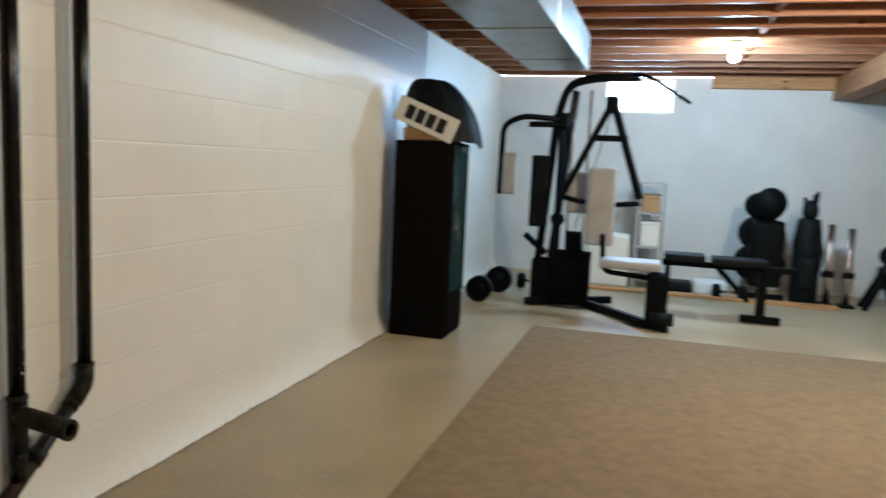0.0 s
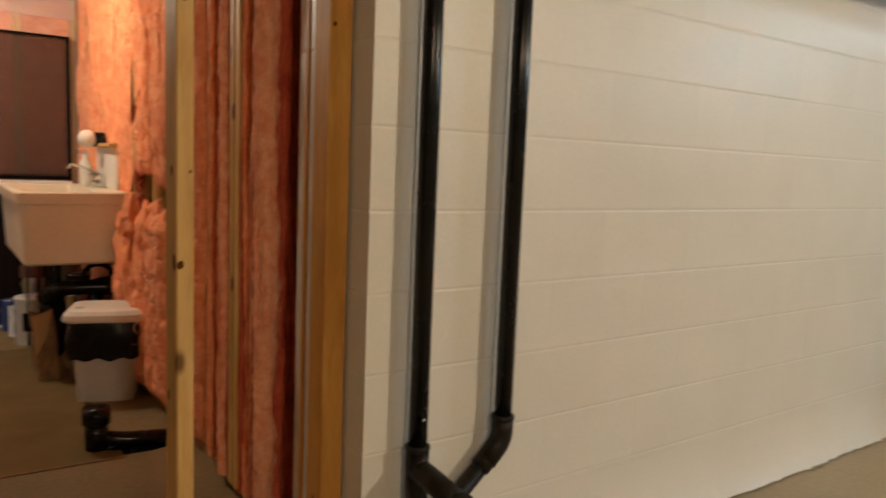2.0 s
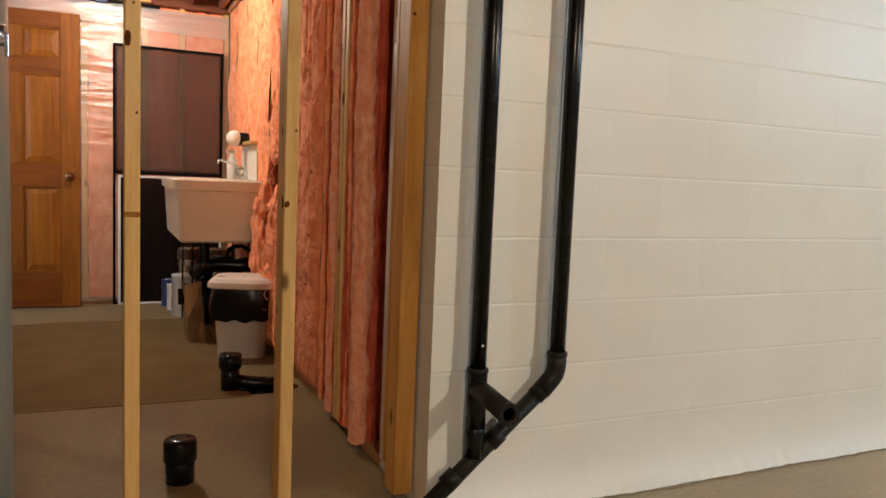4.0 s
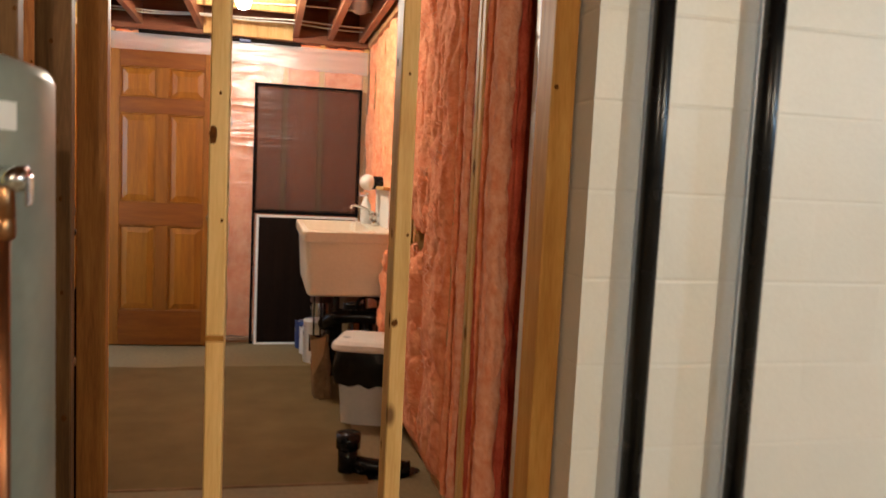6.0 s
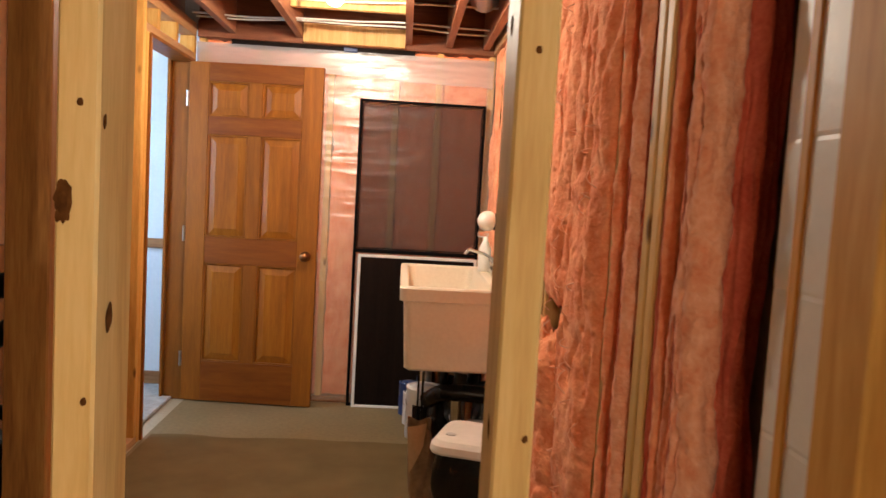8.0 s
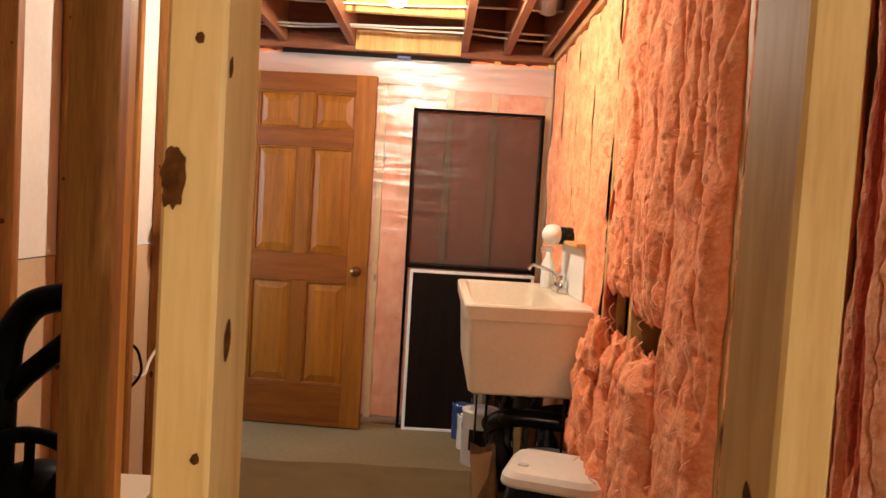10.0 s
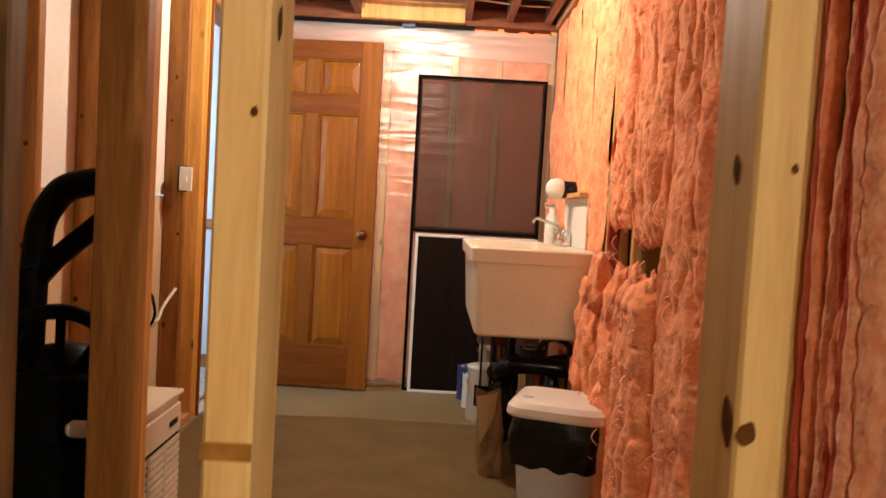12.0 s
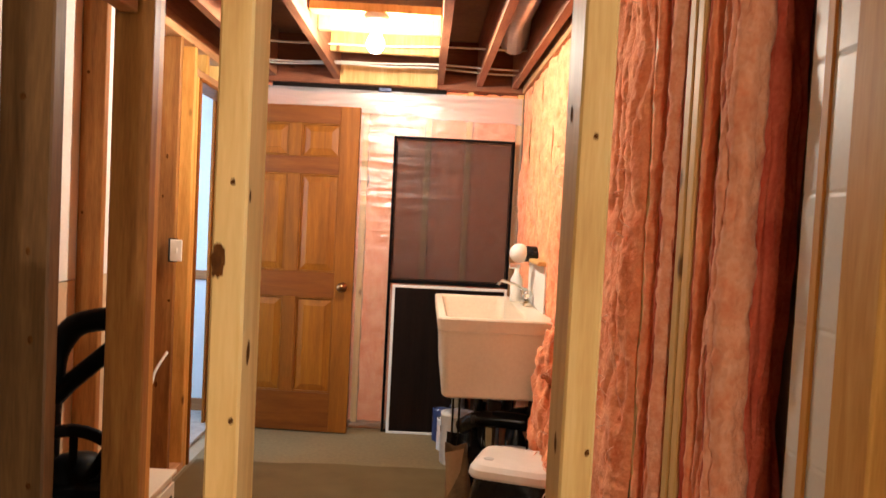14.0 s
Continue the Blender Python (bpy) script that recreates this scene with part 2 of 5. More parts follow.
BRASS = surface("aged_brass", (0.24, 0.115, 0.045), (0.40, 0.20, 0.08), 0.32, metal=1, scale=25, bump=0.03)
COPPER = surface("copper", (0.24, 0.085, 0.030), (0.44, 0.18, 0.075), 0.42, metal=1, scale=12, stretch=(1, 1, 0.25), bump=0.04)
TANK = surface("tank_enamel", (0.21, 0.22, 0.175), (0.27, 0.28, 0.225), 0.34, scale=2.5, bump=0.04, fine=40)
GALV = surface("galvanised", (0.42, 0.46, 0.48), (0.66, 0.70, 0.72), 0.34, metal=1, scale=9, bump=0.05)
DRYWALL = surface("drywall_paper", (0.70, 0.66, 0.58), (0.80, 0.77, 0.70), 0.85, scale=3, bump=0.05)
KRAFT = surface("drywall_bare", (0.52, 0.38, 0.22), (0.62, 0.47, 0.29), 0.85, scale=3, bump=0.05)
HALL_PAINT = surface("hall_paint", (0.66, 0.69, 0.70), (0.76, 0.79, 0.80), 0.6, scale=3, bump=0.04)
RUG = surface("brown_carpet", (0.132, 0.088, 0.037), (0.190, 0.130, 0.058), 0.95, scale=5, bump=0.25, fine=260, spec=0.1)
GYM_RUG = surface("tan_carpet", (0.205, 0.150, 0.092), (0.285, 0.215, 0.138), 0.95, scale=17, bump=0.6, fine=220, spec=0.1)
GYM_STEEL = surface("black_powder_steel", (0.002, 0.0025, 0.003), (0.005, 0.006, 0.007), 0.5, scale=16, bump=0.04, spec=0.07)
GREY_VINYL = surface("grey_vinyl", (0.34, 0.33, 0.33), (0.46, 0.45, 0.44), 0.42, scale=12, bump=0.1)
BLACK_VINYL = surface("black_vinyl", (0.003, 0.004, 0.005), (0.009, 0.011, 0.013), 0.55, scale=12, bump=0.1, spec=0.12)
FAR_WALL = surface("painted_block_far", (0.60, 0.61, 0.61), (0.72, 0.73, 0.73), 0.6, scale=2, bump=0.2)
# dark concrete for walls out of view, chosen to cut bounced light
UNSEEN_WALL = surface("unseen_wall_concrete", (0.16, 0.15, 0.14), (0.26, 0.25, 0.23), 0.85, scale=2, bump=0.2)
LEG_STEEL = surface("dull_steel", (0.07, 0.065, 0.06), (0.14, 0.13, 0.12), 0.5, metal=1, scale=20, bump=0.03)
BROWN_BAG = surface("brown_paper", (0.16, 0.085, 0.035), (0.30, 0.18, 0.085), 0.85, scale=9, bump=0.3)
RUSTY = surface("rusty_paint", (0.10, 0.035, 0.015), (0.22, 0.09, 0.04), 0.6, scale=18, bump=0.1)
FIBRE = surface("teased_fibre", (0.86, 0.42, 0.26), (0.98, 0.60, 0.42), 0.95, scale=30, bump=0.0, spec=0.1)
DIRT = surface("floor_dirt", (0.18, 0.14, 0.09), (0.36, 0.29, 0.20), 0.95, scale=18, bump=0.5)
GLASS = clear("cabinet_glass", (0.05, 0.10, 0.10), 0.35, 0.05, 0.8)
PANE = clear("window_glass", (0.85, 0.92, 0.98), 0.12, 0.2, 0.5)
DAYLIGHT = glowing("daylight_beyond", (0.80, 0.91, 1.0), 14.0)
BULB_GLOW = glowing("bulb_glow", (1.0, 0.93, 0.80), 120.0)
PORCELAIN = surface("porcelain", (0.72, 0.70, 0.66), (0.82, 0.80, 0.76), 0.2, scale=10, bump=0.02)
CARDBOARD = surface("cardboard", (0.34, 0.20, 0.09), (0.46, 0.29, 0.14), 0.85, scale=7, bump=0.1)
LABEL_BLUE = surface("blue_label", (0.02, 0.035, 0.11), (0.04, 0.06, 0.17), 0.4, scale=15, bump=0.02)
WHITE_WIRE = surface("white_cable", (0.62, 0.58, 0.48), (0.74, 0.70, 0.60), 0.5, scale=20, bump=0.02)
RED_PAINT = surface("red_label", (0.30, 0.02, 0.03), (0.40, 0.04, 0.05), 0.5, scale=20, bump=0.02)
YELLOW_PAINT = surface("yellow_label", (0.70, 0.52, 0.06), (0.80, 0.62, 0.10), 0.5, scale=20, bump=0.02)
CARPET_HALL = surface("hall_carpet", (0.30, 0.28, 0.25), (0.48, 0.45, 0.41), 0.95, scale=30, bump=0.8, fine=200, spec=0.1)


# ---- shapes ----
def part(name, bm, material, parent=None, label="", smooth=False):
    me = bpy.data.meshes.new(name)
    bmesh.ops.recalc_face_normals(bm, faces=bm.faces)
    bm.to_mesh(me)
    bm.free()
    me.materials.append(material)
    if smooth:
        me.shade_smooth()
    ob = new(name, me)
    if parent:
        ob.parent = parent
        if parent.parent is None:
            ob.matrix_parent_inverse = parent.matrix_basis.inverted()
    if label:
        tagged(ob, label)
    return ob


def thing(name, place, label, category, group="", kind="", rz=0):
    ob = new(name)
    ob.matrix_world = pose(*place, 0, 0, rz)
    return tagged(ob, label, category, group, kind)


def box(x0, y0, z0, x1, y1, z1, bevel=0.0, bm=None, seg=1):
    own = bmesh.new()
    r = bmesh.ops.create_cube(own, size=1)
    for v in r["verts"]:
        v.co = Vector((x0 if v.co.x < 0 else x1, y0 if v.co.y < 0 else y1, z0 if v.co.z < 0 else z1))
    if bevel:
        bmesh.ops.bevel(own, geom=list(own.edges), offset=bevel, segments=seg, affect="EDGES", profile=0.7)
    return merge(bm, own)


def merge(bm, own, m=None):
    if m is not None:
        own.transform(m)
    if bm is None:
        return own
    me = bpy.data.meshes.new("t")
    own.to_mesh(me)
    own.free()
    bm.from_mesh(me)
    bpy.data.meshes.remove(me)
    return bm


def rod(a, b, r, r2=None, bm=None, n=14, caps=True):
    a, b = Vector(a), Vector(b)
    own = bmesh.new()
    bmesh.ops.create_cone(own, cap_ends=caps, segments=n, radius1=r, radius2=r if r2 is None else r2, depth=(b - a).length)
    own.transform(Matrix.Translation((a + b) / 2) @ (b - a).to_track_quat("Z", "Y").to_matrix().to_4x4())
    return merge(bm, own)


def ball(place, r, scale=(1, 1, 1), bm=None, n=14):
    own = bmesh.new()
    bmesh.ops.create_uvsphere(own, u_segments=n, v_segments=n // 2 + 2, radius=r)
    own.transform(Matrix.Translation(place) @ Matrix.Diagonal((*scale, 1)))
    return merge(bm, own)


def tube(points, r, bm=None, n=10, close=True):
    """A bent pipe through the points, with mitred rings."""
    own = bmesh.new()
    pts = [Vector(p) for p in points]
    rings = []
    side = None
    for i, p in enumerate(pts):
        d = (pts[min(i + 1, len(pts) - 1)] - pts[max(i - 1, 0)]).normalized()
        if side is None:
            side = d.orthogonal().normalized()
        side = (side - d * side.dot(d)).normalized()
        up = d.cross(side)
        rings.append([own.verts.new(p + r * (math.cos(k * 2 * math.pi / n) * side + math.sin(k * 2 * math.pi / n) * up)) for k in range(n)])
    for ra, rb in zip(rings, rings[1:]):
        for k in range(n):
            own.faces.new((ra[k], ra[(k + 1) % n], rb[(k + 1) % n], rb[k]))
    if close:
        own.faces.new(rings[0])
        own.faces.new(rings[-1])
    return merge(bm, own)


def bend(points, radius=0.06, steps=5):
    """Rounds the corners of a line of points."""
    pts = [Vector(p) for p in points]
    out = [pts[0]]
    for a, b, c in zip(pts, pts[1:], pts[2:]):
        u, v = (a - b), (c - b)
        k = min(radius, u.length * 0.45, v.length * 0.45)
        p, q = b + u.normalized() * k, b + v.normalized() * k
        for i in range(steps + 1):
            s = i / steps
            out.append(p * (1 - s) ** 2 + b * 2 * s * (1 - s) + q * s * s)
    out.append(pts[-1])
    return out


def lathe(profile, n=24, bm=None, at=(0, 0, 0)):
    """A turned shape from (radius, height) pairs."""
    own = bmesh.new()
    rings = [[own.verts.new((r * math.cos(k * 2 * math.pi / n), r * math.sin(k * 2 * math.pi / n), z)) for k in range(n)] for r, z in profile]
    for ra, rb in zip(rings, rings[1:]):
        for k in range(n):
            own.faces.new((ra[k], ra[(k + 1) % n], rb[(k + 1) % n], rb[k]))
    own.faces.new(rings[0])
    own.faces.new(rings[-1])
    own.transform(Matrix.Translation(at))
    return merge(bm, own)


def bar(a, b, w, d, bm=None, bevel=0.004):
    """A square tube from a to b."""
    a, b = Vector(a), Vector(b)
    own = box(-w / 2, -d / 2, -(b - a).length / 2, w / 2, d / 2, (b - a).length / 2, bevel)
    own.transform(Matrix.Translation((a + b) / 2) @ (b - a).to_track_quat("Z", "Y").to_matrix().to_4x4())
    return merge(bm, own)


def sheet(fn, nu, nv):
    """A grid of quads from a function of u and v in 0..1."""
    bm = bmesh.new()
    vs = [[bm.verts.new(fn(i / nu, j / nv)) for j in range(nv + 1)] for i in range(nu + 1)]
    for i in range(nu):
        for j in range(nv):
            bm.faces.new((vs[i][j], vs[i + 1][j], vs[i + 1][j + 1], vs[i][j + 1]))
    return bm


def structure(name, bm, material, label="", category="", smooth=False):
    return tagged(part(name, bm, material, None, "", smooth), label, category, "", "structure")



# ---- the large structure ----
TOP = 2.28            # underside of the joists
COURSE = 0.2032

structure("floor", box(-3.7, -5.2, -0.15, 7.4, 5.7, 0.0), CONCRETE, "stained grey-tan concrete basement slab", "floor")
wall_north = structure("wall_north", box(0.006, 0.006, 0, 7.1, 0.36, TOP), MORTAR, "white painted concrete block wall", "wall")
# south and west walls are unseen; their dark tone limits bounce
structure("wall_south", box(-3.7, -5.2, 0, 7.4, -5.0, TOP), UNSEEN_WALL, "unseen basement wall, kept dark to cut bounced light", "wall")
structure("wall_west", box(-3.7, -5.0, 0, -3.5, 5.7, TOP), UNSEEN_WALL, "unseen basement wall, kept dark to cut bounced light", "wall")
structure("wall_hall", box(-3.5, 4.2, 0, -1.82, 4.3, TOP), HALL_PAINT, "pale blue-white painted hall wall", "wall")
structure("wall_hall_side", box(-3.1, 2.2, 0, -3.0, 4.2, TOP), HALL_PAINT, "pale painted hall wall", "wall")
structure("wall_hall_near", box(-3.0, 2.2, 0, -1.95, 2.3, TOP), HALL_PAINT, "pale painted hall wall", "wall")
structure("hall_carpet", box(-3.0, 2.3, 0.0, -1.88, 4.2, 0.018, 0.006), CARPET_HALL, "speckled grey hall carpet", "carpet")
structure("chair_rail", box(-3.0, 4.172, 0.90, -1.82, 4.199, 0.96, 0.006), PLATE_X, "brown wooden chair rail on the hall wall", "trim")
structure("baseboard", box(-3.0, 4.182, 0.018, -1.82, 4.199, 0.10, 0.004), PLATE_X, "brown wooden baseboard in the hall", "trim")

# far gym wall with the hopper window cut through it
bm = box(7.1, -5.0, 0, 7.34, 0.36, 1.87)
box(7.1, -5.0, 1.87, 7.34, -1.97, TOP, bm=bm)
box(7.1, -1.20, 1.87, 7.34, 0.36, TOP, bm=bm)
structure("wall_east", bm, FAR_WALL, "white painted far basement wall", "wall")
window = thing("window_1", (7.12, -1.585, 1.87), "small bright hopper window high in the wall", "window", kind="structure")
bm = box(7.12, -1.97, 1.87, 7.17, -1.20, 1.90, 0.003)
box(7.12, -1.97, 2.24, 7.17, -1.20, 2.279, 0.003, bm)
box(7.12, -1.97, 1.90, 7.17, -1.94, 2.24, 0.003, bm)
box(7.12, -1.23, 1.90, 7.17, -1.20, 2.24, 0.003, bm)
part("window_frame", bm, WHITE_PLASTIC, window)
pane = part("pane", box(7.14, -1.94, 1.90, 7.145, -1.23, 2.24), PANE, window)
pane.visible_shadow = False
structure("backdrop", box(7.6, -3.2, 1.2, 7.62, 0.2, 3.2), DAYLIGHT, "bright overcast daylight outside", "sky")

# ceiling: subfloor and joists
structure("ceiling", box(-3.7, -5.2, TOP + 0.236, 7.4, 5.7, TOP + 0.27), SUBFLOOR, "dark plywood subfloor overhead", "ceiling")
bm = bmesh.new()
x = -3.55
while x < 7.3:
    box(x, -5.0, TOP, x + 0.038, 3.99 if x < -1.9 or x > 0.08 else 0.16, TOP + 0.235, bm=bm)
    x += 0.4064
for x in (-1.61, -1.212, -0.560, -0.315, -0.09):           # over the unfinished room
    box(x, 0.18, TOP - 0.050, x + 0.038, 3.95, TOP + 0.235, bm=bm)
box(-3.6, -5.0, TOP, 7.1, -4.96, TOP + 0.235, bm=bm)
for k in range(26):                                       # bridging between the joists
    bx = -3.512 + 0.4064 * k
    for by in (-2.55, 1.15):
        if bx < 7.0 and (by < 0 or bx < -2.2 or bx > 0.1):
            box(bx, by, TOP + 0.02, bx + 0.368, by + 0.036, TOP + 0.235, bm=bm)
structure("ceiling_joists", bm, JOIST, "exposed reddish-brown ceiling joists", "ceiling")
structure("ceiling_beam", box(-3.5, -3.75, 2.06, 7.1, -3.55, TOP, 0.004), PLATE_X, "built-up wooden main beam", "beam")
structure("sill_plate", box(7.0, -5.0, 2.16, 7.098, -2.35, TOP, 0.003), PLATE_Y, "wooden ledger on the far wall", "trim")
structure("rim_plate_north", box(0.0, 0.01, TOP, 7.1, 0.30, TOP + 0.04), PLATE_X, "sill plate on the block wall", "trim")

# partition: the open stud wall that the camera looks through
partition = thing("wall_partition", (-0.6, 0.13, 0), "open pine stud partition without drywall", "wall", kind="structure")
PY0, PY1 = 0.090, 0.176
for x0, w, m in ((-0.829, 0.038, STUD_PALE), (-0.424, 0.038, STUD_PALE), (-0.068, 0.060, STUD)):
    part("stud", box(x0, PY0, 0.038, x0 + w, PY1, TOP - 0.04, 0.003), m, partition)
part("top_plate", box(-1.25, PY0, TOP - 0.04, 0.0, PY1, TOP, 0.003), PLATE_X, partition)
for x, y, z, w, h in ((-0.822, 0.0898, 1.327, 0.0065, 0.014), (-0.415, 0.0898, 0.926, 0.008, 0.009), (-0.057, 0.0898, 1.487, 0.006, 0.006), (-0.808, 0.0898, 1.417, 0.003, 0.004), (-0.405, 0.0898, 1.489, 0.003, 0.004), (-0.800, 0.0898, 1.148, 0.003, 0.004), (-0.394, 0.0898, 1.129, 0.003, 0.004)):
    part("knot", sheet(lambda u, v: (x + w * v * (1 + 0.35 * noise.noise(Vector((math.cos(u * 6.283) * 1.4, math.sin(u * 6.283) * 1.4, z)))) * math.cos(u * 6.283),
                                     y - 0.0012 + 0.0012 * v * v, z + h * v * (1 + 0.35 * noise.noise(Vector((math.cos(u * 6.283), math.sin(u * 6.283), z + 3)))) * math.sin(u * 6.283)), 24, 3), KNOT if z > 1.3 and w > 0.007 else KNOT_PALE, partition, "", True)
part("knot_halo", sheet(lambda u, v: (-0.8205 + 0.0078 * v * (1 + 0.5 * noise.noise(Vector((math.cos(u * 6.283) * 2, math.sin(u * 6.283) * 2, 1.0)))) * math.cos(u * 6.283), 0.0893, 1.328 + 0.020 * v * (1 + 0.5 * noise.noise(Vector((math.cos(u * 6.283) * 2, math.sin(u * 6.283) * 2, 5.0)))) * math.sin(u * 6.283)), 40, 2), KNOT_PALE, partition)
part("pencil_mark", box(-0.8295, 0.0884, 0.884, -0.7905, 0.0894, 0.898), PENCIL, partition)

def knot(x, y, z, r, parent):
    """A small knot on the face of a stud that looks towards -y."""
    part("knot", sheet(lambda u, v: (x + r * v * math.cos(u * 6.283), y - 0.0006 - 0.0008 * (1 - v), z + r * v * (1.5 + 0.5 * math.sin(z * 40)) * math.sin(u * 6.283)), 14, 2), KNOT_PALE, parent)


def side_knot(x, y, z, r, turn, parent):
    """A knot on the side of a stud; turn is 1 where that side looks towards +x, -1 where it looks towards -x."""
    part("knot", sheet(lambda u, v: (x + turn * (0.0006 + 0.0008 * (1 - v)), y + r * v * math.cos(u * 6.283), z + r * v * (1.7 + 0.4 * math.sin(u * 12.6)) * math.sin(u * 6.283)), 18, 2), KNOT_PALE, parent)


for y, z, r in ((0.101, 1.402, 0.004), (0.120, 1.221, 0.008), (0.145, 0.80, 0.006), (0.130, 1.66, 0.006)):
    side_knot(-0.791, y, z, r, 1, partition)
for y, z, r in ((0.123, 1.129, 0.007), (0.105, 0.931, 0.011), (0.140, 1.52, 0.006), (0.150, 0.62, 0.007)):
    side_knot(-0.424, y, z, r, -1, partition)


side = thing("wall_side_studs", (-1.2, 0.6, 0), "short open stud wall of rough pine", "wall", kind="structure")
# the first two posts carry their shade in the wood colour
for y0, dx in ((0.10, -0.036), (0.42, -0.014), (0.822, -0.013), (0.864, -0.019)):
    part("stud", box(-1.25 + dx * 0.5, y0, 0.038, -1.161 + dx, y0 + 0.038, TOP - 0.04, 0.003), STUD_SHADED if y0 < 0.5 else STUD_OLD if y0 < 0.85 else STUD, side)
part("top_plate", box(-1.25, 0.178, TOP - 0.04, -1.161, 0.902, TOP, 0.003), PLATE_Y, side)
part("bottom_plate", box(-1.25, 0.10, 0.0, -1.161, 0.902, 0.038, 0.003), PLATE_Y, side)
part("header", box(-1.245, 0.459, 1.78, -1.207, 0.820, 2.02, 0.003), PLATE_Y, side)

rk = random.Random(31)
for y0 in (0.10, 0.42):
    for k in range(9):
        knot(rk.uniform(-1.235, -1.20) if y0 < 0.2 else rk.uniform(-1.235, -1.190), y0, 0.25 + 0.22 * k + rk.uniform(-0.08, 0.08), rk.uniform(0.003, 0.008), side)

# left wall: studs with drywall behind, and the doorway to the hall
left = thing("wall_left", (-1.86, 1.6, 0), "open stud wall with drywall behind the bays", "wall", kind="structure")
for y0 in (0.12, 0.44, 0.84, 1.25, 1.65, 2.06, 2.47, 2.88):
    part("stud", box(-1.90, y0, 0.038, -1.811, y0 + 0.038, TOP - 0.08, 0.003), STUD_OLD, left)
part("stud", box(-1.90, 3.10, 0.038, -1.811, 3.138, TOP - 0.08, 0.003), STUD, left)
part("stud", box(-1.90, 3.142, 0.0, -1.811, 3.18, 2.06, 0.003), STUD, left)
part("stud", box(-1.90, 3.948, 0.0, -1.811, 3.986, TOP - 0.08, 0.003), STUD, left)
part("bottom_plate", box(-1.90, 0.12, 0.0, -1.811, 3.138, 0.038, 0.003), PLATE_Y, left)
part("top_plate", box(-1.90, 0.12, TOP - 0.078, -1.811, 3.986, TOP, 0.003), PLATE_Y, left)
part("header", box(-1.90, 3.14, 2.06, -1.811, 3.947, 2.10, 0.003), PLATE_Y, left)
for y0 in (3.30, 3.60):
    part("cripple_stud", box(-1.90, y0, 2.10, -1.811, y0 + 0.038, TOP - 0.078, 0.003), STUD, left)
part("drywall_sheet", box(-1.915, 0.10, 1.09, -1.902, 3.12, TOP), DRYWALL, left, "white upper drywall sheet")
part("drywall_sheet", box(-1.915, 0.10, 0.0, -1.902, 3.12, 1.085), KRAFT, left, "bare tan lower drywall sheet")
for y0 in (0.44, 0.84, 1.25, 1.65, 2.06, 2.47, 2.88):
    for k in range(4):
        knot(rk.uniform(-1.885, -1.825), y0, 0.4 + 0.45 * k + rk.uniform(-0.18, 0.18), rk.uniform(0.004, 0.009), left)
frame_d = thing("door_frame", (-1.87, 3.55, 0), "stained wooden door frame in the stud wall", "door frame", kind="structure")
part("jamb", box(-1.93, 3.182, 0.0, -1.80, 3.20, 2.04, 0.002), DOOR_WOOD, frame_d)
part("jamb", box(-1.93, 3.928, 0.0, -1.80, 3.946, 2.04, 0.002), DOOR_WOOD, frame_d)
part("head_jamb", box(-1.93, 3.182, 2.04, -1.80, 3.946, 2.058, 0.002), DOOR_WOOD, frame_d)
part("door_stop", box(-1.885, 3.20, 0.0, -1.85, 3.212, 2.04, 0.002), DOOR_WOOD, frame_d)
part("casing", box(-1.95, 3.90, 0.02, -1.932, 3.97, 2.08, 0.003), DOOR_WOOD, frame_d)

# end wall: studs, batts, and the clear vapour film over them
end = thing("wall_end", (-0.9, 4.03, 0), "framed end wall with pink batts behind clear film", "wall", kind="structure")
part("sheathing", box(-1.82, 4.09, 0, 0.12, 4.12, TOP), SUBFLOOR, end)
for x0 in (-1.80, -1.42, -1.02, -0.62, -0.36, -0.04):
    part("stud", box(x0, 4.0, 0.038, x0 + 0.038, 4.089, TOP - 0.078, 0.003), STUD_PALE, end)
part("top_plate", box(-1.80, 3.965, 2.200, 0.0, 4.089, TOP + 0.02, 0.003), PLATE_RED, end)
# dark strip put in for the shadow gap below the plate
part("sealing_strip", box(-1.60, 3.968, 2.158, -0.50, 3.986, 2.198, 0.003), DARK_PANEL, end, "dark strip painted as the shadow gap under the plate")
part("rim_board", box(-1.172, 3.925, 2.204, -0.562, 3.963, 2.315, 0.003), STUD_PALE, end, "pale new rim board")
part("rim_board", box(-1.80, 3.992, TOP + 0.022, 0.0, 4.03, TOP + 0.23, 0.003), PLATE_RED, end)
part("bottom_plate", box(-1.80, 3.995, 0.0, 0.0, 4.089, 0.038, 0.003), PLATE_X, end)


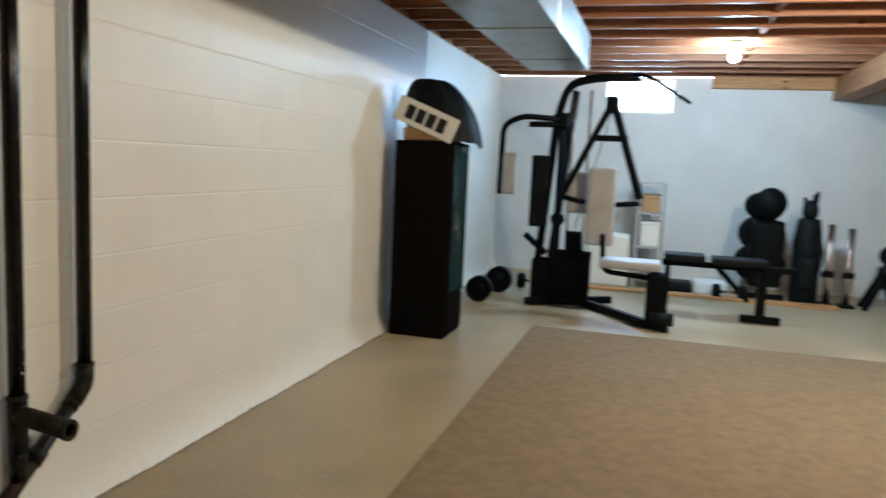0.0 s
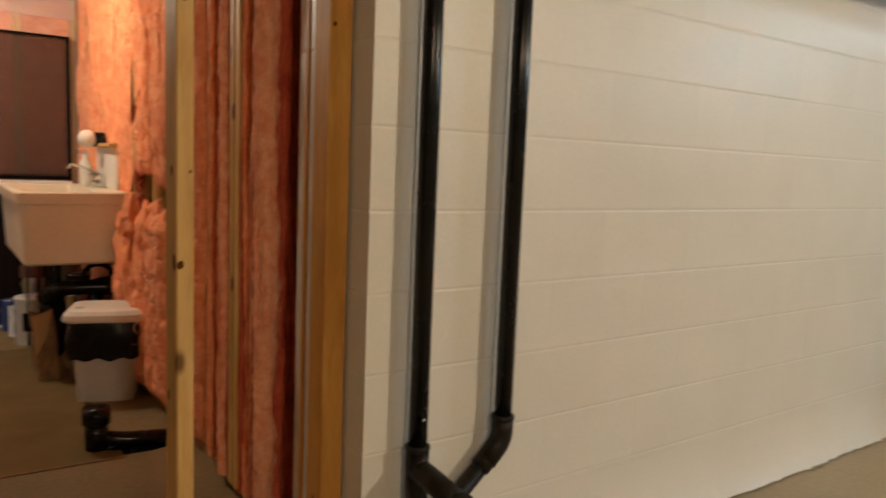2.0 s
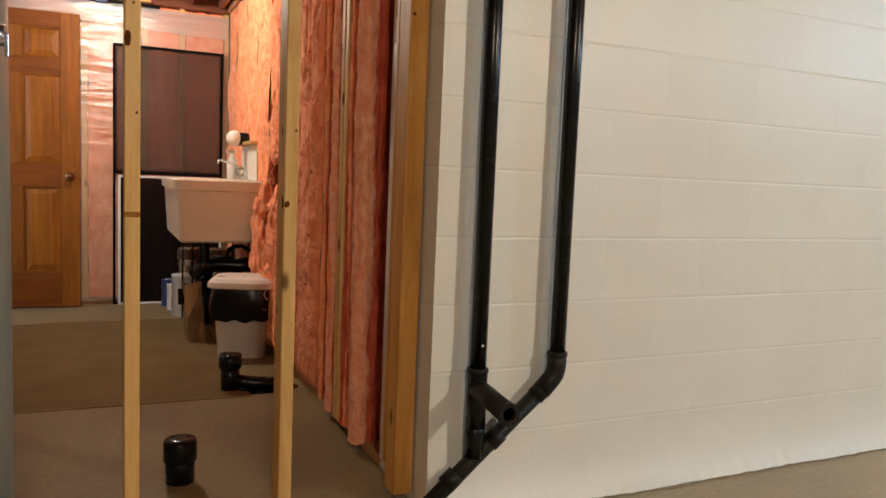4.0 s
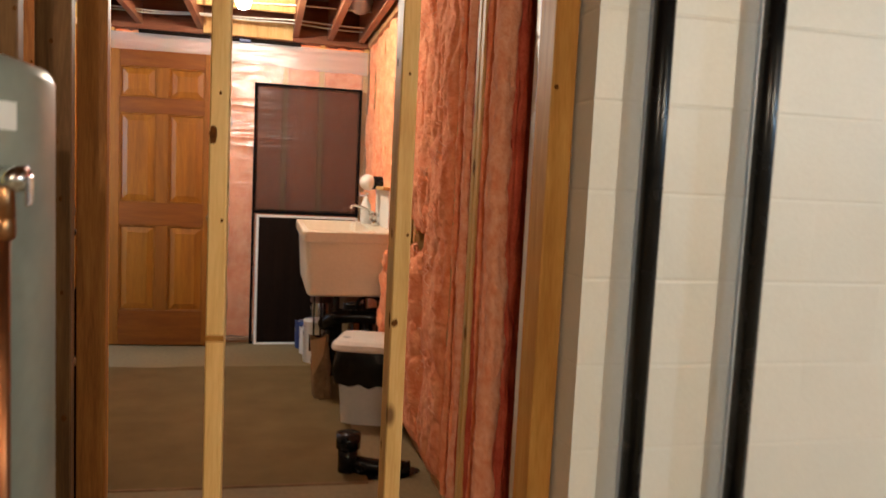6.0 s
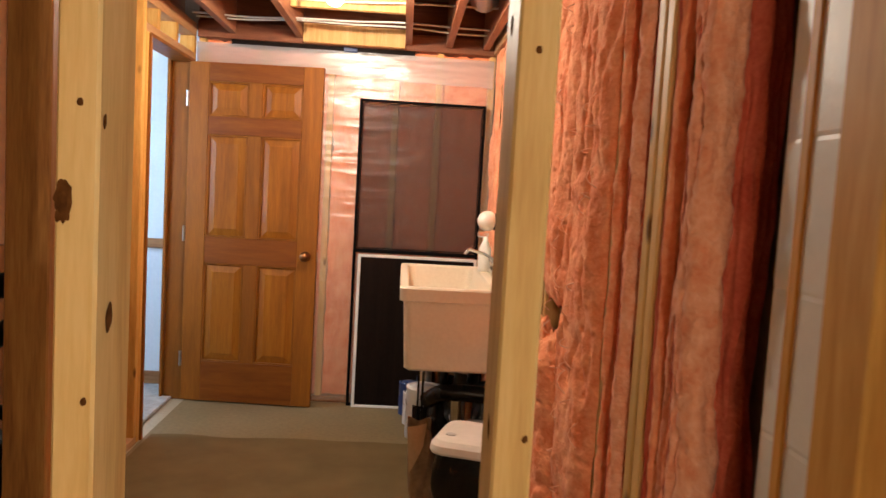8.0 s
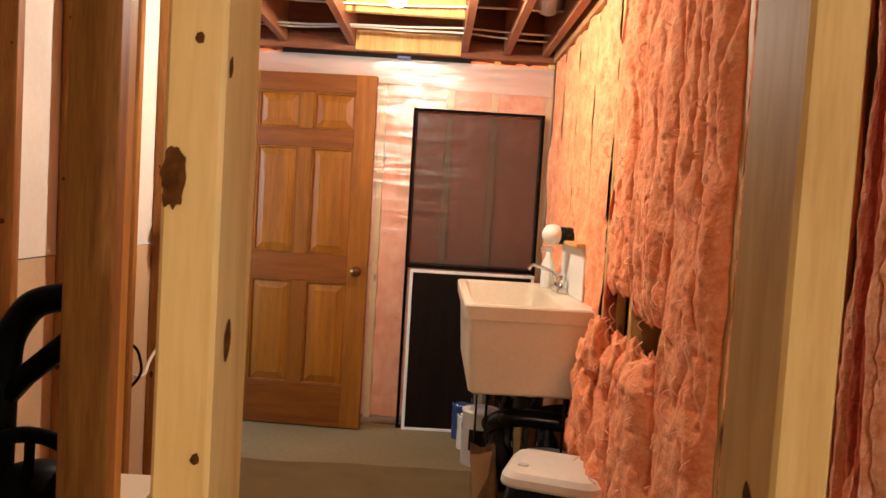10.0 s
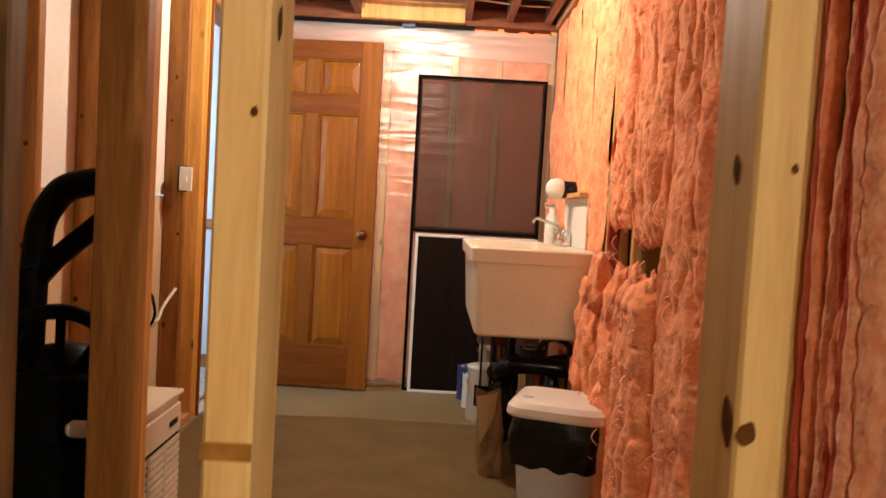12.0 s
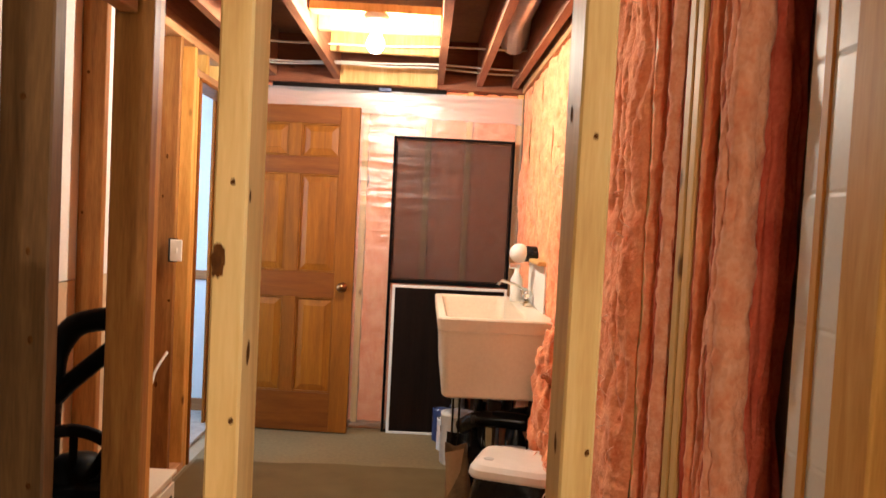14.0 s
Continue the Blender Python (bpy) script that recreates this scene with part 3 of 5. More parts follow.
def batt(x_of, v0, v1, z0, z1, bulge, seed, parent, material=PINK, nu=44, nv=150, axis="y", rag=0.02):
    """A fluffy glass-wool batt between two studs: a lumpy pillow with ragged edges."""
    def fn(u, v):
        s = v0 + (v1 - v0) * u
        z = z0 + (z1 - z0) * v
        e = min(u, 1 - u, 0.18) / 0.18
        ez = min(v * (z1 - z0), (1 - v) * (z1 - z0), 0.07) / 0.07
        lump = noise.fractal(Vector((s * 6 + seed, z * 3.2, seed * 3.1)), 1.0, 2.0, 2) * 0.020
        fine = noise.fractal(Vector((s * 19, z * 9, seed)), 0.9, 2.1, 2) * 0.008 + noise.noise(Vector((s * 75, z * 38, seed * 2.0))) * 0.0055
        pleat = -max(0.0, 0.22 - abs(noise.noise(Vector((s * 8 + seed * 2, z * 2.1, 4.0)))) * 2.0) * 0.07
        pore = -max(0.0, noise.noise(Vector((s * 48, z * 30, seed * 5.0))) - 0.38) * 0.05
        out = bulge * math.sqrt(max(0, e)) * math.sqrt(max(0.0, ez)) + (lump + fine + pleat + pore) * (0.45 + 0.55 * e)
        js = rag * noise.noise(Vector((z * 9, seed * 7 + (0 if u < 0.5 else 50), 1.0))) * (1 if u in (0, 1) else 0.4)
        jz = rag * 1.6 * noise.noise(Vector((s * 22, seed * 5, 9.0))) * (1 if v in (0, 1) else 0)
        return (x_of - out, s + js, z + jz) if axis == "y" else (s + js, x_of - out, z + jz)
    return part("insulation_batt", sheet(fn, nu, nv), material, parent, "", True)


for k, (x0, x1) in enumerate(((-1.76, -1.42), (-1.38, -1.02), (-0.98, -0.62), (-0.58, -0.36), (-0.32, -0.04))):
    batt(4.045, x0, x1, 0.04, TOP - 0.08, 0.01, 20 + k, end, axis="x", nu=10, nv=40)


def film_point(u, v):
    x, z = -1.80 + 1.80 * u, 0.02 + 2.15 * v
    soft = 0.006 * noise.fractal(Vector((x * 2.0, z * 5.0 + x * 1.0, 2.0)), 1.0, 2.0, 3)
    fan = 0.0                                             # taut creases that fan out from the staples at the right
    for zc, slope, amp in ((2.06, 0.03, 0.9), (1.93, 0.06, 1.0), (1.80, 0.05, 0.8), (1.70, -0.06, 1.0), (1.60, 0.10, 0.9), (1.50, -0.02, 0.9), (1.41, -0.08, 0.7), (1.30, 0.04, 0.5), (0.86, 0.12, 0.4)):
        d = (z - zc - slope * (x + 0.5) - 0.012 * noise.noise(Vector((x * 3, zc * 9, 1.0)))) / 0.011
        fan += amp * 0.012 * math.exp(-d * d) * (0.55 + 0.9 * noise.noise(Vector((x * 2.2, zc * 5, 3.0))))
    return (x, 3.978 - soft - max(0.0, fan), z)


part("vapour_film", sheet(film_point, 110, 300), FILM, end, "wrinkled clear plastic vapour film", True)


def fold_point(u, v):
    x, z = -1.80 + 1.785 * u, 2.05 - 0.05 * u + (0.12 + 0.05 * u) * v + 0.012 * noise.noise(Vector((u * 9, 0, 2))) * (1 - v)
    return (x, 3.962 - 0.006 * noise.fractal(Vector((x * 3, z * 22, 4.0)), 1.0, 2.0, 3), z)


part("film_fold", sheet(fold_point, 90, 20), FILM_MILKY, end, "milky doubled hem of the vapour film", True)

# right wall: studs with loose pink batts
right = thing("wall_right", (0.05, 2.2, 0), "stud wall stuffed with loose pink glass-wool batts", "wall", kind="structure")
part("sheathing", box(0.10, 0.36, 0, 0.13, 4.0, TOP), SUBFLOOR, right)
STUD_Y = (0.345, 0.800, 0.850, 1.19, 1.585, 1.97, 2.385, 2.785, 3.19, 3.595, 3.95)
for y0 in STUD_Y:
    part("stud", box(-0.034 if 0.7 < y0 < 0.9 else -0.004 if y0 < 2 else 0.004, y0, 0.038, 0.089, y0 + (0.036 if y0 > 0.4 else 0.024), TOP - 0.078, 0.003), STUD_PALE if y0 > 0.4 else STUD, right)
part("top_plate", box(-0.02, 0.35, TOP - 0.078, 0.089, 3.955, TOP, 0.003), PLATE_Y, right)
part("bottom_plate", box(0.0, 0.385, 0.0, 0.089, 3.97, 0.036, 0.003), PLATE_Y, right)
for k, (a, b, bulge, split) in enumerate(((0.575, 0.690, 0.022, 0), (0.895, 1.185, 0.0, 0), (1.225, 1.58, 0.04, 0), (1.62, 1.965, 0.04, 0.955), (2.005, 2.255, 0.035, 1.0),
                                          (2.425, 2.78, 0.012, 0), (2.825, 3.185, 0.008, 0), (3.23, 3.59, 0.006, 0), (3.635, 3.945, 0.006, 0))):
    if split:                                             # torn across, the lower half slumped forward
        batt(0.0, a - 0.015, b + 0.015, split + 0.06, TOP - 0.08, bulge, 3 + k, right, nv=200, rag=0.03)
        batt(0.0, a - 0.03, b + (0.13 if k == 4 else 0.03), 0.05, split - 0.045 - 0.05 * (k == 4), bulge + (0.025 if k == 3 else 0.04), 40 + k, right, nv=170, rag=0.05)
    else:
        batt(0.0 if k != 1 else 0.03, a - 0.008, b + 0.008, 0.04, TOP - 0.08, bulge, 3 + k, right, nu=46, nv=300)


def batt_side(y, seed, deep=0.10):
    """The cut side of a batt, a ragged face across the wall, reddened for shade."""
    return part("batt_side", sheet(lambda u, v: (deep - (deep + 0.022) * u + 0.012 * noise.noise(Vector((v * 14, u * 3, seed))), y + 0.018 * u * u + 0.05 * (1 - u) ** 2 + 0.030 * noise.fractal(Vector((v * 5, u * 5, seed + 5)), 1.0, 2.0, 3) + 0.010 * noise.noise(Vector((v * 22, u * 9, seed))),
                                             0.04 + 2.15 * v), 30, 220), PINK_SHADED, right, "cut side of a batt, coloured deep red for shade", True)


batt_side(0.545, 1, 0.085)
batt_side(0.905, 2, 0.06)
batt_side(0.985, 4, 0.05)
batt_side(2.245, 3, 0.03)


def batt_fold(y, x, r, seed, material):
    """A ragged upright fold of glass wool pushed out between two batts."""
    def fn(u, v):
        a = u * 2 * math.pi
        k = r * (1 + 0.34 * noise.fractal(Vector((math.cos(a) * 1.2, v * 13, seed)), 1.0, 2.0, 3) + 0.12 * noise.noise(Vector((math.cos(a) * 4, v * 120, seed + 9))) + 0.20 * noise.noise(Vector((math.sin(a) * 3, v * 60, seed + 4))))
        return (x + 0.010 * noise.noise(Vector((seed, v * 4, 1.0))) + k * math.cos(a), y + 0.014 * noise.noise(Vector((v * 5, seed, 6.0))) + 0.8 * k * math.sin(a), 0.04 + 2.15 * v)
    part("batt_fold", sheet(fn, 26, 300), material, right, "", True)


# lit folds take the pale wool, shaded creases the deep red
for k, (y, x, r, m) in enumerate(((0.560, -0.030, 0.030, PINK_LIT), (0.590, -0.040, 0.020, PINK_LIT), (0.632, -0.022, 0.020, PINK_SHADED), (0.672, -0.014, 0.017, PINK_SHADED), (0.708, -0.006, 0.020, PINK_LIT), (0.748, -0.016, 0.015, PINK),
                                  (0.772, -0.022, 0.012, PINK_SHADED), (0.912, -0.008, 0.016, PINK_SHADED), (0.950, -0.020, 0.024, PINK_LIT), (0.986, -0.012, 0.018, PINK), (1.045, 0.012, 0.020, PINK_SHADED), (1.095, 0.014, 0.018, PINK_SHADED), (1.142, 0.000, 0.022, PINK))):
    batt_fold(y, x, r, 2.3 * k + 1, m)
# loose fibres teased out of the batts
own = bmesh.new()
rw = random.Random(11)
for k in range(120):
    y, z = rw.choice((rw.uniform(1.25, 1.6), rw.uniform(1.6, 2.35), rw.uniform(1.6, 2.35))), rw.uniform(0.15, 2.0) ** 1.0
    if y > 1.6 and rw.random() < 0.6:
        z = rw.uniform(0.3, 0.98)
    out = 0.055 + (0.045 if y > 1.55 and z < 0.93 else 0.0)
    a, ln, cu = rw.uniform(0, 6.28), rw.uniform(0.02, 0.07), rw.uniform(-0.7, 0.7)
    pts = [(-out + 0.012 - 0.02 * math.sin(s * 3.14), y + ln * s * math.cos(a + cu * s), z + ln * s * math.sin(a + cu * s)) for s in (0, 0.25, 0.5, 0.75, 1)]
    tube(pts, rw.uniform(0.0009, 0.0022), own, n=4)
tagged(part("loose_fibre", own, FIBRE, right), kind="stuff")


def tuft(y, z, r, seed, out):
    """A torn, rounded lump of glass wool hanging out of a batt."""
    def fn(u, v):
        a, c = u * 2 * math.pi, (v - 0.5) * math.pi
        d = Vector((math.cos(c) * math.cos(a), math.cos(c) * math.sin(a), math.sin(c)))
        k = r * (1 + 0.35 * noise.fractal(d * 1.6 + Vector((seed, 0, 0)), 1.0, 2.0, 3) + 0.12 * noise.noise(d * 9 + Vector((0, seed, 0))))
        return (-out + 0.55 * k * d.x, y + 0.85 * k * d.y, z + 1.25 * k * d.z)
    part("insulation_tuft", sheet(fn, 40, 30), PINK, right, "", True)


rt = random.Random(23)
for k, (y, z, r) in enumerate(((1.66, 0.86, 0.075), (1.74, 0.80, 0.09), (1.84, 0.87, 0.08), (1.93, 0.80, 0.085), (2.02, 0.86, 0.08), (2.10, 0.78, 0.095), (2.19, 0.85, 0.085), (2.28, 0.78, 0.09), (2.35, 0.68, 0.09),
                                (2.36, 0.52, 0.10), (2.22, 0.62, 0.11), (2.05, 0.62, 0.10), (1.88, 0.62, 0.10), (2.34, 0.34, 0.09), (1.70, 0.60, 0.09))):
    tuft(y, z, r * (0.8 if y < 2.15 else 1.0), 3.7 * k + 1, 0.020 if y < 2.15 else 0.055)


# ---- door and screens on the end wall ----
def panel_door():
    """A six-panel door swung open nearly flat against the end wall, hinged at the origin."""
    door = thing("door_1", (0, 0, 0), "orange-brown stained six-panel wooden door standing open", "door", kind="structure")
    w, y1, h = 0.795, 0.035, 2.042
    xs = (0.0, 0.118, 0.358, 0.438, w - 0.118, w)
    zr = ((0.012, 0.255), (0.855, 1.012), (1.622, 1.728), (1.934, h))
    part("stile", box(xs[0], 0, 0.012, xs[1], y1, h, 0.002), DOOR_WOOD, door)
    part("stile", box(xs[4], 0, 0.012, xs[5], y1, h, 0.002), DOOR_WOOD, door)
    for a, b in zr:
        part("rail", box(xs[1], 0.001, a, xs[4], y1 - 0.001, b, 0.002), DOOR_RAIL, door)
    for (a0, a1), (b0, b1) in zip(zr, zr[1:]):
        part("mullion", box(xs[2], 0.001, a1, xs[3], y1 - 0.001, b0, 0.002), DOOR_WOOD, door)
        for u0, u1 in ((xs[1], xs[2]), (xs[3], xs[4])):
            panel = part("door_panel", raised_panel(u0, u1, a1, b0, y1), DOOR_PANEL, door)
            m = 0.011                                     # moulding round the panel
            for p, q, r, t in ((u0, u1, a1, a1 + m), (u0, u1, b0 - m, b0), (u0, u0 + m, a1 + m, b0 - m), (u1 - m, u1, a1 + m, b0 - m)):
                part("moulding", box(p, 0.004, r, q, 0.018, t, 0.003), DOOR_WOOD, panel)
    knob_x = w - 0.064
    for sgn, y in ((1, -0.001), (-1, y1 + 0.001)):
        bm = lathe([(0.030, 0), (0.030, 0.005), (0.013, 0.010), (0.011, 0.030), (0.020, 0.036), (0.027, 0.048), (0.024, 0.060), (0.008, 0.066)], 24)
        bm.transform(Matrix.Translation((knob_x, y, 0.928)) @ Matrix.Rotation(radians(90 * sgn), 4, "X"))
        part("door_knob", bm, BRASS, door, "shiny brass door knob", True)
    part("latch", box(w, 0.008, 0.895, w + 0.002, 0.027, 0.955), BRASS, door)
    for z in (0.22, 0.98, 1.78):
        hinge = part("hinge", box(-0.003, 0.002, z, 0.0, 0.034, z + 0.09), STEEL_HINGE, door, "pale steel butt hinge")
        part("knuckle", rod((-0.007, -0.004, z), (-0.007, -0.004, z + 0.09), 0.006, n=10), STEEL_HINGE, hinge)
    door.matrix_basis = pose(-1.818, 3.892, 0, 0, 0, -4.6)


def raised_panel(u0, u1, z0, z1, y1):
    bm = box(u0 - 0.004, 0.0165, z0 - 0.004, u1 + 0.004, y1 - 0.012, z1 + 0.004)
    own = bmesh.new()
    d, e = 0.050, 0.012
    rings = []
    for k, y in ((e, 0.0155), (d, 0.005), (d + 0.002, 0.0035)):
        rings.append([own.verts.new(p) for p in ((u0 + k, y, z0 + k), (u1 - k, y, z0 + k), (u1 - k, y, z1 - k), (u0 + k, y, z1 - k))])
    for p, q in zip(rings, rings[1:]):
        for k in range(4):
            own.faces.new((p[k], p[(k + 1) % 4], q[(k + 1) % 4], q[k]))
    own.faces.new(rings[-1])
    return merge(bm, own)


panel_door()

screen = thing("screen_door", (-0.42, 3.93, 0), "black-framed insect screen door leaning on the wall", "screen")
X0, X1 = -0.816, -0.050
FW = 0.017
for x in (X0, X1 - FW):
    part("stile", box(x, 3.925, 0.0, x + FW, 3.948, 1.893, 0.003), BLACK_PAINT, screen)
for z0, z1 in ((1.876, 1.892), (0.962, 0.984), (0.0, 0.02)):
    part("rail", box(X0 + FW, 3.926, z0, X1 - FW, 3.947, z1, 0.003), BLACK_PAINT, screen)
for x0, x1, z0, z1 in ((X0 + FW + 0.004, X0 + FW + 0.009, 0.99, 1.87), (X1 - FW - 0.009, X1 - FW - 0.004, 0.99, 1.87), (X0 + FW, X1 - FW, 1.866, 1.871), (X0 + FW, X1 - FW, 0.989, 0.994)):
    part("spline", box(x0, 3.932, z0, x1, 3.9365, z1), BLACK_PAINT, screen, "black rubber spline")
part("screen_mesh", box(X0 + 0.012, 3.937, 0.98, X1 - 0.012, 3.9375, 1.88), SCREEN, screen)
low = thing("window_screen", (-0.42, 3.915, 0), "dark screen panel in a white metal frame, leaning", "screen")
part("frame_bar", box(-0.782, 3.902, 0.0, -0.764, 3.922, 0.955, 0.002), WHITE_PLASTIC, low)
part("frame_bar", box(-0.072, 3.902, 0.0, -0.054, 3.922, 0.955, 0.002), WHITE_PLASTIC, low)
part("frame_bar", box(-0.764, 3.902, 0.937, -0.072, 3.922, 0.955, 0.002), WHITE_PLASTIC, low)
part("frame_bar", box(-0.764, 3.902, 0.0, -0.072, 3.922, 0.018, 0.002), WHITE_PLASTIC, low)
part("panel", box(-0.766, 3.908, 0.016, -0.070, 3.918, 0.939), DARK_PANEL, low)


# ---- the utility sink and what stands round it ----
def utility_sink():
    sink = thing("utility_sink", (-0.25, 2.95, 0), "cream plastic laundry sink on thin metal legs", "sink")
    bm = bmesh.new()
    def ring(x0, y0, x1, y1, z, r=0.03):
        out = []
        for cx, cy, a0 in ((x1 - r, y1 - r, 0), (x0 + r, y1 - r, 90), (x0 + r, y0 + r, 180), (x1 - r, y0 + r, 270)):
            for i in range(5):
                a = radians(a0 + 22.5 * i)
                out.append(bm.verts.new((cx + r * math.cos(a), cy + r * math.sin(a), z)))
        return out
    rs = [ring(-0.468, 2.510, -0.026, 3.40, 0.592, 0.02), ring(-0.483, 2.490, -0.012, 3.42, 0.604, 0.03), ring(-0.499, 2.468, -0.004, 3.455, 0.880, 0.03), ring(-0.500, 2.466, -0.002, 3.457, 0.893, 0.03),
          ring(-0.515, 2.450, 0.002, 3.470, 0.898, 0.03), ring(-0.518, 2.448, 0.003, 3.472, 0.950, 0.03), ring(-0.512, 2.454, 0.000, 3.466, 0.957, 0.03),
          ring(-0.484, 2.482, -0.115, 3.44, 0.957, 0.04), ring(-0.478, 2.488, -0.121, 3.434, 0.948, 0.04), ring(-0.450, 2.53, -0.14, 3.39, 0.66, 0.05)]
    for a, b in zip(rs, rs[1:]):
        for k in range(20):
            bm.faces.new((a[k], a[(k + 1) % 20], b[(k + 1) % 20], b[k]))
    bm.faces.new(rs[0])
    bm.faces.new(rs[-1])
    part("tub", bm, SINK_MAT, sink)
    for lx, ly in ((-0.39, 2.70), (-0.06, 2.70), (-0.39, 3.30), (-0.06, 3.30)):
        part("leg", bar((lx, ly, 0.0), (lx, ly, 0.66), 0.011, 0.011), ABS, sink)
    part("drain_pipe", tube(bend([(-0.28, 2.95, 0.66), (-0.28, 2.95, 0.40), (-0.20, 2.95, 0.34), (-0.12, 2.95, 0.42), (0.02, 2.95, 0.44)], 0.05), 0.022), ABS, sink, "", True)
    tap = part("faucet", box(-0.075, 2.99, 0.955, -0.025, 3.19, 0.985, 0.008), CHROME, sink, "chrome two-handle faucet")
    part("spout", tube(bend([(-0.05, 3.09, 0.98), (-0.05, 3.09, 1.03), (-0.10, 3.07, 1.06), (-0.19, 3.04, 1.085), (-0.205, 3.035, 1.060)], 0.04), 0.008), CHROME, tap, "", True)
    for y in (3.02, 3.16):
        part("tap_handle", lathe([(0.012, 0), (0.010, 0.02), (0.022, 0.03), (0.024, 0.045), (0.010, 0.055)], 12, at=(-0.05, y, 0.985)), CHROME, tap, "", True)


utility_sink()
backing = thing("splash_board", (0.0, 2.95, 0.99), "pale board screwed behind the faucet", "board")
part("panel", box(-0.020, 2.70, 0.958, -0.010, 3.24, 1.185, 0.003), DRYWALL, backing)
part("shelf", box(-0.055, 2.70, 1.186, 0.02, 3.24, 1.206, 0.003), STUD_PALE, backing)
light = thing("work_light", (-0.07, 3.05, 1.206), "black work light with a round white head", "work light")
bm = lathe([(0.02, -0.01), (0.041, 0.0), (0.041, 0.13), (0.03, 0.145)], 18)
bm.transform(Matrix.Translation((-0.095, 3.04, 1.226)) @ Matrix.Rotation(radians(90), 4, "Y"))
part("body", bm, ABS, light, "", True)
part("head", ball((-0.103, 3.04, 1.228), 0.056, (0.9, 1, 0.9), n=18), WHITE_PLASTIC, light, "round white head", True)
spray = thing("spray_bottle", (-0.16, 3.20, 0.956), "white spray bottle with a clear trigger", "bottle")
part("bottle", lathe([(0.03, 0), (0.033, 0.01), (0.033, 0.12), (0.014, 0.16), (0.013, 0.18)], 16, at=(-0.085, 3.235, 0.957)), WHITE_PLASTIC, spray, "", True)
part("trigger", box(-0.13, 3.222, 1.135, -0.07, 3.248, 1.165, 0.006), CHROME, spray)

# the pedal bin
def pedal_bin():
    b = thing("trash_bin", (-0.175, 2.28, 0), "grey plastic bin with black liner and white lid", "trash bin")
    def loft(levels, n=6):
        bm = bmesh.new()
        rings = []
        for x0, y0, x1, y1, z, r in levels:
            ring = []
            for cx, cy, a0 in ((x1 - r, y1 - r, 0), (x0 + r, y1 - r, 90), (x0 + r, y0 + r, 180), (x1 - r, y0 + r, 270)):
                for i in range(n + 1):
                    a = radians(a0 + 90 / n * i)
                    ring.append(bm.verts.new((cx + r * math.cos(a), cy + r * math.sin(a), z)))
            rings.append(ring)
        k = len(rings[0])
        for p, q in zip(rings, rings[1:]):
            for i in range(k):
                bm.faces.new((p[i], p[(i + 1) % k], q[(i + 1) % k], q[i]))
        bm.faces.new(rings[0])
        bm.faces.new(rings[-1])
        return bm
    part("body", loft([(-0.30, 2.15, -0.05, 2.42, 0.0, 0.04), (-0.33, 2.12, -0.02, 2.44, 0.40, 0.05)]), BIN_GREY, b)
    def liner_point(u, v):
        a = u * 2 * math.pi
        c, s = math.cos(a), math.sin(a)
        k = (abs(c) ** 5 + abs(s) ** 5) ** -0.2
        w = 0.010 * noise.noise(Vector((c * 5, s * 5, v * 2.0))) + 0.012 * math.sin(v * 3.1)
        droop = 0.020 * noise.noise(Vector((c * 3, s * 3, 8.0)))
        return (-0.175 + (0.163 + w) * k * c, 2.28 + (0.168 + w) * k * s, 0.215 + droop * (1 - v) + 0.185 * v)
    part("liner", sheet(liner_point, 64, 12), BAG, b, "crumpled black plastic liner", True)
    part("lid", loft([(-0.352, 2.098, -0.002, 2.462, 0.395, 0.06), (-0.358, 2.092, 0.0, 2.466, 0.405, 0.065), (-0.354, 2.096, -0.002, 2.462, 0.428, 0.065), (-0.335, 2.115, -0.02, 2.445, 0.446, 0.06), (-0.30, 2.15, -0.05, 2.41, 0.452, 0.06)]), WHITE_PLASTIC, b, "rounded white lid")
    part("lid_button", lathe([(0.022, 0), (0.020, 0.006), (0.010, 0.008)], 16, at=(-0.285, 2.20, 0.449)), BIN_GREY, b)

    b.matrix_basis = pose(-0.172, 2.175, 0, 0, 0, -18) @ Matrix.Diagonal((0.97, 0.84, 0.98, 1))


pedal_bin()


def wrap_label(x, y, r, a0, a1, z0, z1):
    """A curved label on the side of a round vessel."""
    return sheet(lambda u, v: (x + r * math.cos(radians(a0 + (a1 - a0) * u)), y + r * math.sin(radians(a0 + (a1 - a0) * u)), z0 + (z1 - z0) * v), 8, 1)


def tin(x, y, r, h, body, label, category="paint can", lid=CHROME):
    t = thing("paint_can", (x, y, 0), label, category)
    part("can", lathe([(r * 0.96, 0), (r, 0.006), (r, h - 0.01), (r * 1.03, h - 0.006), (r * 1.03, h)], 24, at=(x, y, 0)), body, t, "", True)
    part("lid", lathe([(r * 0.9, h - 0.004), (r * 0.9, h + 0.003), (r * 0.8, h + 0.003), (r * 0.78, h - 0.002)], 24, at=(x, y, 0)), lid, t, "", True)
    hp = [(x + r * 1.02 * math.cos(a), y - 0.012 - r * 0.25 * math.sin(a), h * 0.75 - r * 1.1 * math.sin(a)) for a in np.linspace(0, math.pi, 12)]
    part("bail_handle", tube(hp, 0.0025, n=6), CHROME, t)
    return t


